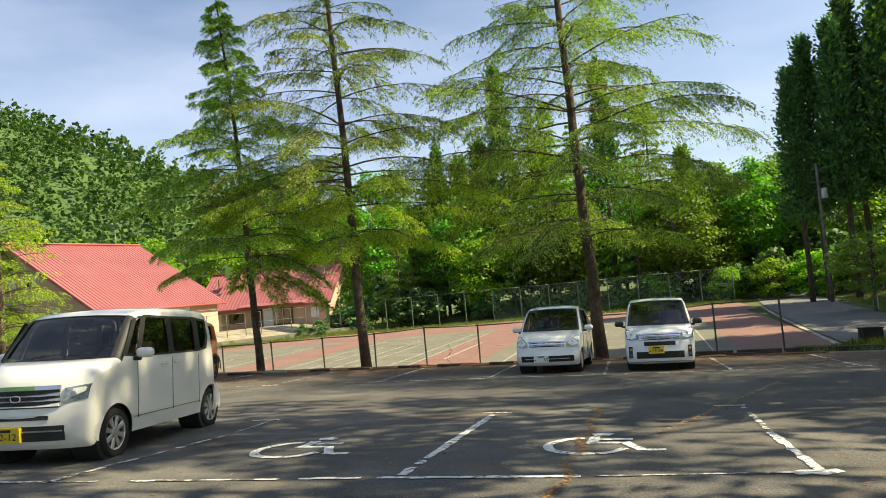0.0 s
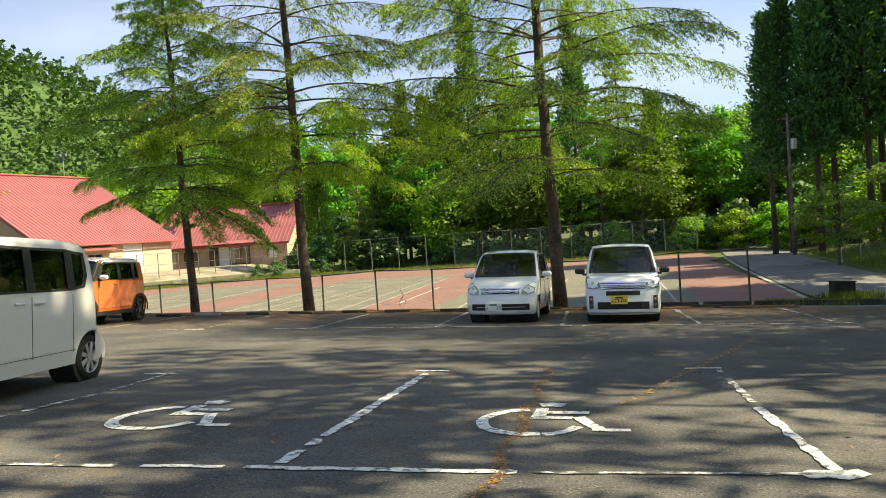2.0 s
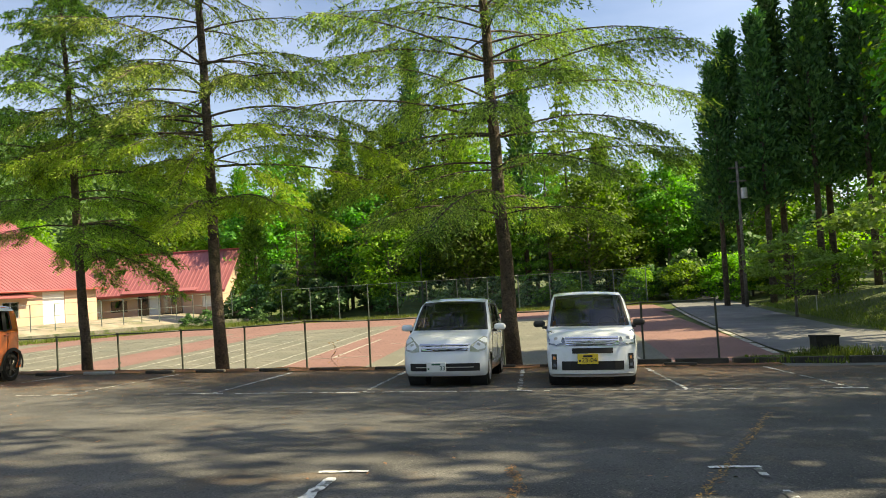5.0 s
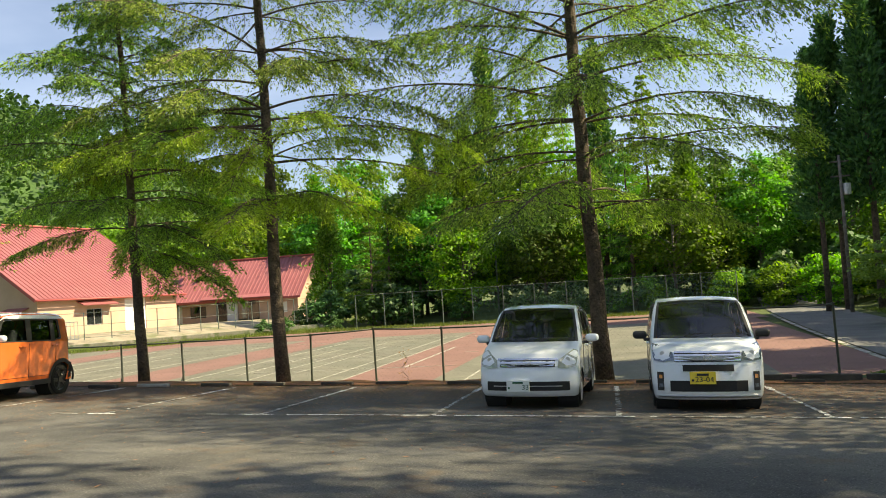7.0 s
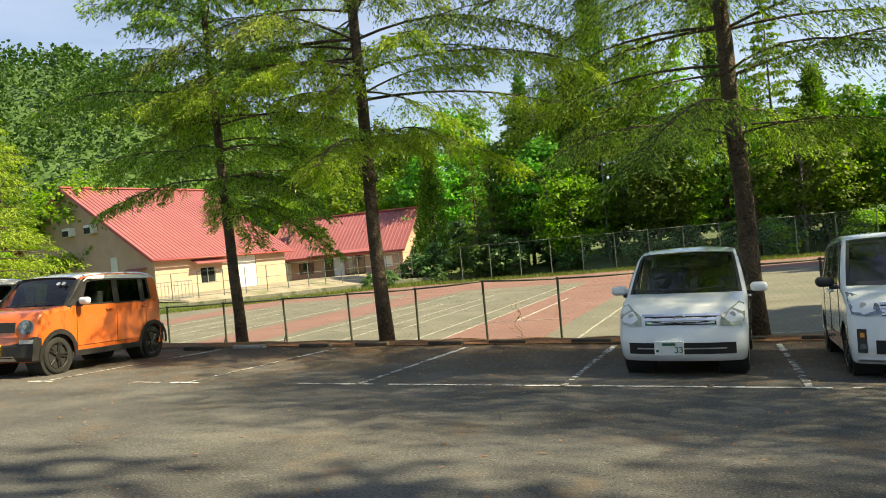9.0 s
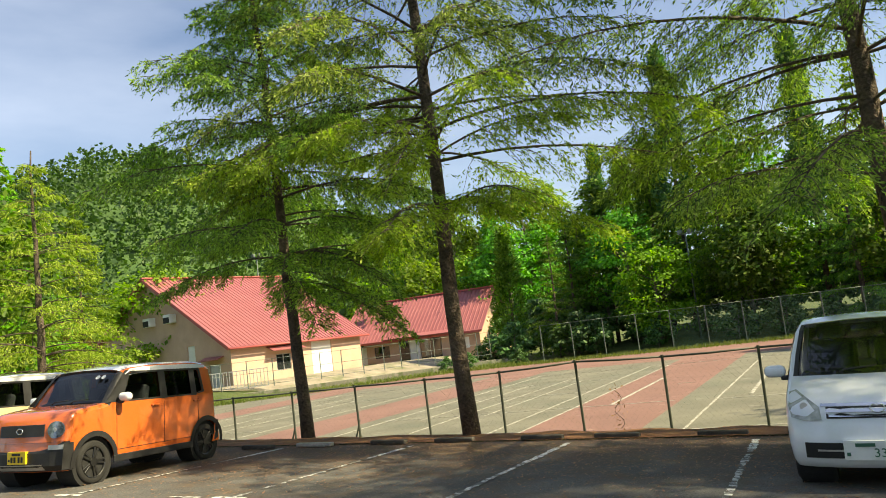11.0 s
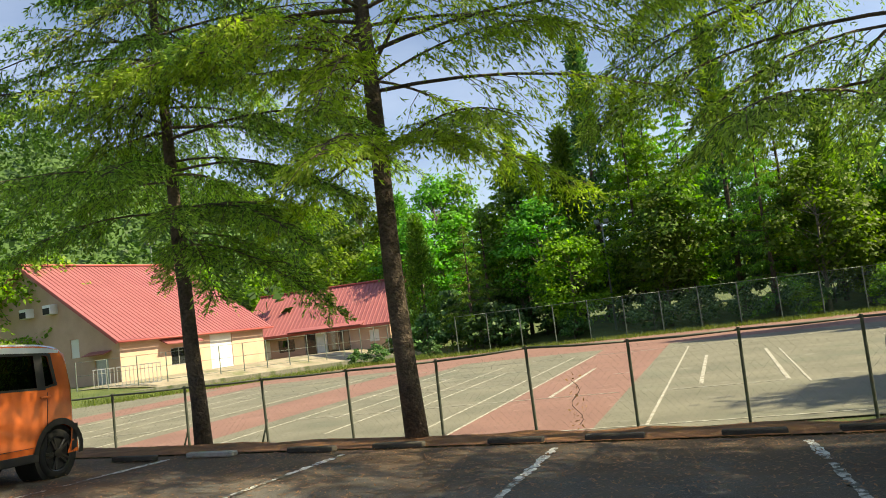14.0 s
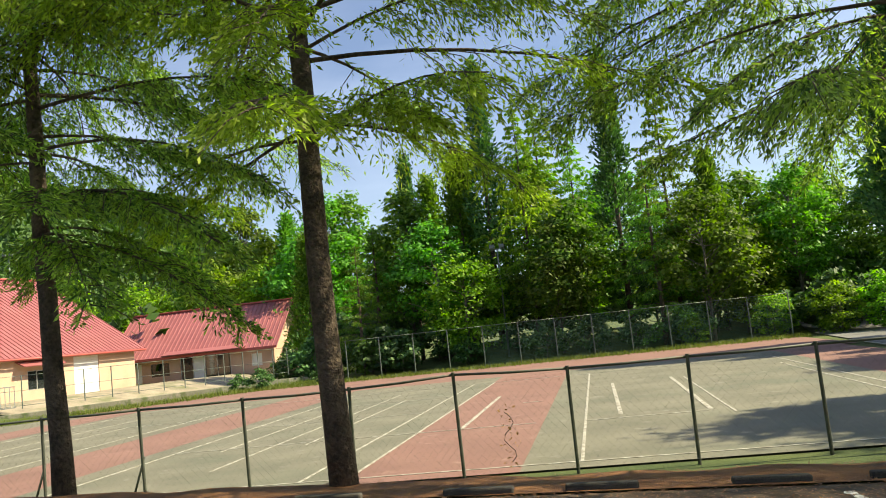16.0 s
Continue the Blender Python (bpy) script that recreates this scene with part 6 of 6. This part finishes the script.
MINI_CAR = dict(length=3.395, width=1.475, belt=0.98, wheel_r=0.27, front_axle=0.68, rear_axle=3.1, paint=M_WHITE_CAR2, tumble=0.13, bow=0.2,
                profile=[(0.12, 0.19), (0.02, 0.25), (0.0, 0.4), (0.02, 0.56), (0.06, 0.7), (0.17, 0.815), (0.42, 0.91), (0.78, 0.985), (1.05, 1.2), (1.36, 1.44), (1.5, 1.53), (1.75, 1.59), (2.2, 1.615), (-0.6, 1.6), (-0.3, 1.55), (-0.12, 1.42), (-0.05, 1.05), (-0.005, 0.7), (-0.005, 0.4), (-0.06, 0.2)],
                screen=(7, 8, 9), rear_screen=(14, 15),
                windows=[[(1.22, 1.02), (1.98, 1.02), (1.98, 1.46), (1.72, 1.46), (1.5, 1.3)], [(2.08, 1.02), (2.75, 1.02), (2.7, 1.44), (2.08, 1.46)]],
                seams=(1.1, 2.03, 2.82), handles=(1.82, 2.65), handle_z=0.9, mirror=(1.18, 1.03), seats=(1.7, 2.6),
                nose=[("bonnet_strip", -0.44, 0.44, 0.735, 0.76, M_CHROME, 0.012), ("grille", -0.4, 0.4, 0.63, 0.73, M_SEAM, 0.006), ("grille_bar", -0.4, 0.4, 0.685, 0.71, M_CHROME, 0.018), ("grille_bar", -0.38, 0.38, 0.645, 0.662, M_CHROME, 0.018), ("lower_intake", -0.6, 0.6, 0.285, 0.42, M_SEAM, 0.008), ("intake_bar", -0.5, 0.5, 0.345, 0.36, M_RIM, 0.014)],
                lamps=[([(0.44, 0.62), (0.58, 0.61), (0.69, 0.64), (0.71, 0.74), (0.7, 0.86), (0.64, 0.88), (0.56, 0.82), (0.45, 0.73)], M_LAMP_OLD)], plate=M_PLATE_W, plate_at=(-0.13, 0.36), digits="33", digits_x=0.11, emblem=(0.0, 0.715), rim=M_RIM, spokes=7)
TALL_CAR = dict(length=3.395, width=1.475, belt=1.0, wheel_r=0.28, front_axle=0.68, rear_axle=3.17, paint=M_WHITE_CAR2, tumble=0.12, bow=0.2, dark_front=False,
                profile=[(0.1, 0.17), (0.01, 0.22), (0.0, 0.4), (0.02, 0.6), (0.05, 0.76), (0.14, 0.87), (0.34, 0.95), (0.66, 1.02), (0.93, 1.25), (1.24, 1.5), (1.4, 1.6), (1.62, 1.655), (2.2, 1.68), (-0.6, 1.665), (-0.26, 1.62), (-0.1, 1.5), (-0.05, 1.1), (-0.005, 0.7), (-0.005, 0.36), (-0.05, 0.18)],
                screen=(7, 8, 9), rear_screen=(14, 15),
                windows=[[(1.15, 1.05), (1.98, 1.05), (1.98, 1.52), (1.62, 1.52), (1.38, 1.36)], [(2.08, 1.05), (2.76, 1.05), (2.76, 1.5), (2.08, 1.52)], [(2.86, 1.08), (3.1, 1.1), (3.06, 1.46), (2.86, 1.49)]],
                seams=(1.05, 2.03, 2.82), handles=(1.82, 2.12), handle_z=0.93, mirror=(1.08, 1.07), mirror_mat=M_BLACK, seats=(1.62, 2.55),
                nose=[("bonnet_strip", -0.43, 0.43, 0.825, 0.85, M_CHROME, 0.014), ("grille", -0.43, 0.43, 0.7, 0.82, M_SEAM, 0.006), ("grille_bar", -0.43, 0.43, 0.785, 0.808, M_CHROME, 0.02), ("grille_bar", -0.43, 0.43, 0.75, 0.773, M_CHROME, 0.02), ("grille_bar", -0.43, 0.43, 0.712, 0.735, M_CHROME, 0.02), ("upper_slot", -0.33, 0.33, 0.57, 0.66, M_SEAM, 0.008), ("lower_intake", -0.5, 0.5, 0.29, 0.44, M_SEAM, 0.008), ("lip", -0.66, 0.66, 0.2, 0.225, M_RIM, 0.012), ("fog_pocket", 0.58, 0.665, 0.3, 0.56, M_BLACK, 0.008), ("fog_pocket", -0.665, -0.58, 0.3, 0.56, M_BLACK, 0.008), ("indicator", 0.6, 0.64, 0.47, 0.52, M_AMBER, 0.014), ("indicator", -0.64, -0.6, 0.47, 0.52, M_AMBER, 0.014), ("fog_lamp", 0.59, 0.645, 0.345, 0.4, M_LAMP, 0.016), ("fog_lamp", -0.645, -0.59, 0.345, 0.4, M_LAMP, 0.016)],
                lamps=[([(0.43, 0.73), (0.58, 0.7), (0.7, 0.72), (0.72, 0.84), (0.71, 0.96), (0.64, 0.94), (0.45, 0.83)], M_LAMP)], plate=M_PLATE_Y, plate_at=(-0.08, 0.48), digits="23-04", emblem=(0.0, 0.77), rim=M_RIM_BLACK, spokes=9)
ORANGE_CAR = dict(length=3.395, width=1.475, belt=1.08, wheel_r=0.3, front_axle=0.6, rear_axle=3.06, paint=M_ORANGE, tumble=0.09, bow=0.12,
                  profile=[(0.1, 0.24), (0.0, 0.32), (0.0, 0.52), (0.03, 0.74), (0.05, 0.92), (0.14, 1.02), (0.4, 1.06), (0.78, 1.1), (0.95, 1.3), (1.14, 1.5), (1.22, 1.575), (1.4, 1.62), (2.0, 1.665), (-0.5, 1.665), (-0.2, 1.63), (-0.08, 1.52), (-0.03, 1.1), (-0.001, 0.7), (-0.001, 0.42), (-0.06, 0.26)],
                  screen=(7, 8, 9), rear_screen=(14, 15),
                  windows=[[(1.12, 1.12), (1.98, 1.12), (1.98, 1.52), (1.34, 1.52), (1.26, 1.45)], [(2.08, 1.12), (2.72, 1.12), (2.72, 1.52), (2.08, 1.52)], [(2.8, 1.12), (2.98, 1.16), (2.93, 1.5), (2.8, 1.52)]],
                  seams=(1.02, 2.03, 2.86), handles=(1.82, 2.82), handle_z=1.0, mirror=(1.06, 1.17), mirror_mat=M_WHITE_CAR2, seats=(1.62, 2.55), cladding=True, frame=0.055, black_pillars=True,
                  bands=[[(1.95, 1.09), (2.11, 1.09), (2.11, 1.55), (1.95, 1.55)], [(2.69, 1.09), (2.83, 1.09), (2.83, 1.55), (2.69, 1.55)], [(1.36, 1.51), (2.97, 1.51), (2.95, 1.55), (1.42, 1.55)], [(0.8, 1.1), (1.13, 1.1), (1.38, 1.56), (1.26, 1.56)], [(0.03, 0.27), (0.24, 0.27), (0.22, 0.62), (0.05, 0.62)], [(3.28, 0.3), (3.385, 0.34), (3.385, 0.64), (3.3, 0.64)]],
                  nose=[("grille", -0.4, 0.4, 0.72, 0.88, M_BLACK, 0.01), ("bumper_guard", -0.73, 0.73, 0.5, 0.64, M_BLACK, 0.02), ("bumper_guard", -0.73, 0.73, 0.33, 0.5, M_BLACK, 0.02), ("bumper_guard", -0.72, 0.72, 0.25, 0.33, M_BLACK, 0.02), ("bumper_insert", -0.7, -0.5, 0.54, 0.6, M_GALV, 0.028), ("bumper_insert", 0.5, 0.7, 0.54, 0.6, M_GALV, 0.028), ("skid_plate", -0.4, 0.4, 0.27, 0.35, M_RIM, 0.03)],
                  lamps=[([(0.57 + 0.115 * math.cos(a), 0.8 + 0.115 * math.sin(a)) for a in np.linspace(0, math.tau, 18, endpoint=False)], M_LAMP)], plate=M_PLATE_Y, plate_at=(0.0, 0.45), emblem=(0.0, 0.8), rim=M_RIM_BLACK, spokes=5, fork=(-0.14, 0.14))
CREAM_CAR = dict(ORANGE_CAR, paint=M_CREAM, cladding=False, bands=ORANGE_CAR["bands"][:4], rim=M_RIM, mirror_mat=M_CREAM)


def white_roof(c, spec, inset=0.0):
    """A white roof cap that lies on the body's roof."""
    L, W = spec["length"], spec["width"] / 2
    pts = [(y if y >= 0 else L + y, z) for y, z in spec["profile"]][10:15]
    bm = bmesh.new()
    ss = np.linspace(-1, 1, 13)
    hw = W - spec["tumble"] + 0.02
    g = [[bm.verts.new((s * hw, y - L / 2, z + 0.016 - 0.035 * s * s - (0.11 if abs(s) > 0.99 else 0.0))) for s in ss] for y, z in pts]
    for i in range(len(pts) - 1):
        for k in range(12):
            bm.faces.new((g[i][k], g[i][k + 1], g[i + 1][k + 1], g[i + 1][k])).smooth = True
    part("roof_cap", bm, M_WHITE_CAR2, c, "white painted roof")
    for sgn in (1, -1):
        bb = bmesh.new()
        top, low = [], []
        for y, z in ((1.24, 1.50), (1.36, 1.575), (1.6, 1.60), (2.0, 1.612), (2.6, 1.612), (2.95, 1.60), (3.12, 1.575)):
            q = W - spec["tumble"] * max(0.0, (z - spec["belt"]) / 0.585) ** 1.2 + 0.009
            r = W - spec["tumble"] * max(0.0, (1.535 - spec["belt"]) / 0.585) ** 1.2 + 0.009
            top.append(bb.verts.new((sgn * q, y - L / 2, z))), low.append(bb.verts.new((sgn * r, y - L / 2, min(1.542, z - 0.02))))
        for a in range(len(top) - 1):
            bb.faces.new((top[a], top[a + 1], low[a + 1], low[a])).smooth = True
        bmesh.ops.recalc_face_normals(bb, faces=bb.faces)
        part("roof_band", bb, M_WHITE_CAR2, c, "white roof band")


car("boxy_car", on(-4.59, 9.22, 8.0) @ Matrix.Diagonal((1, 1, 0.93, 1)), BOX_CAR, "pearl white boxy minicar with a yellow plate")
car("small_car", on(-0.25, 20.25, -1.0) @ Matrix.Diagonal((1, 1, 0.97, 1)), MINI_CAR, "white small hatchback with hazy headlights and white plate")
car("tall_car", on(2.2, 20.05, 0.0) @ Matrix.Diagonal((1, 1, 0.965, 1)), TALL_CAR, "white tall minicar with dark grille slots")
oc = car("crossover_car", on(-10.85, 19.75, 6.0), ORANGE_CAR, "orange two-tone minicar with white roof and black rims")
white_roof(oc, ORANGE_CAR)
for q in (0.33, 0.44):
    st = part("windscreen_sticker", cyl_bm(0.038, 0.004, (0, 0, 0), "Z", 18), M_STICKER, oc, "round white inspection sticker")
    st.matrix_basis = Matrix.Translation((q, 1.08 - 3.395 / 2, 1.475)) @ Matrix.Rotation(radians(46), 4, "X")
cc = car("cream_car", on(-14.3, 19.9, 3.0), CREAM_CAR, "cream boxy minicar with a white roof")
white_roof(cc, CREAM_CAR)
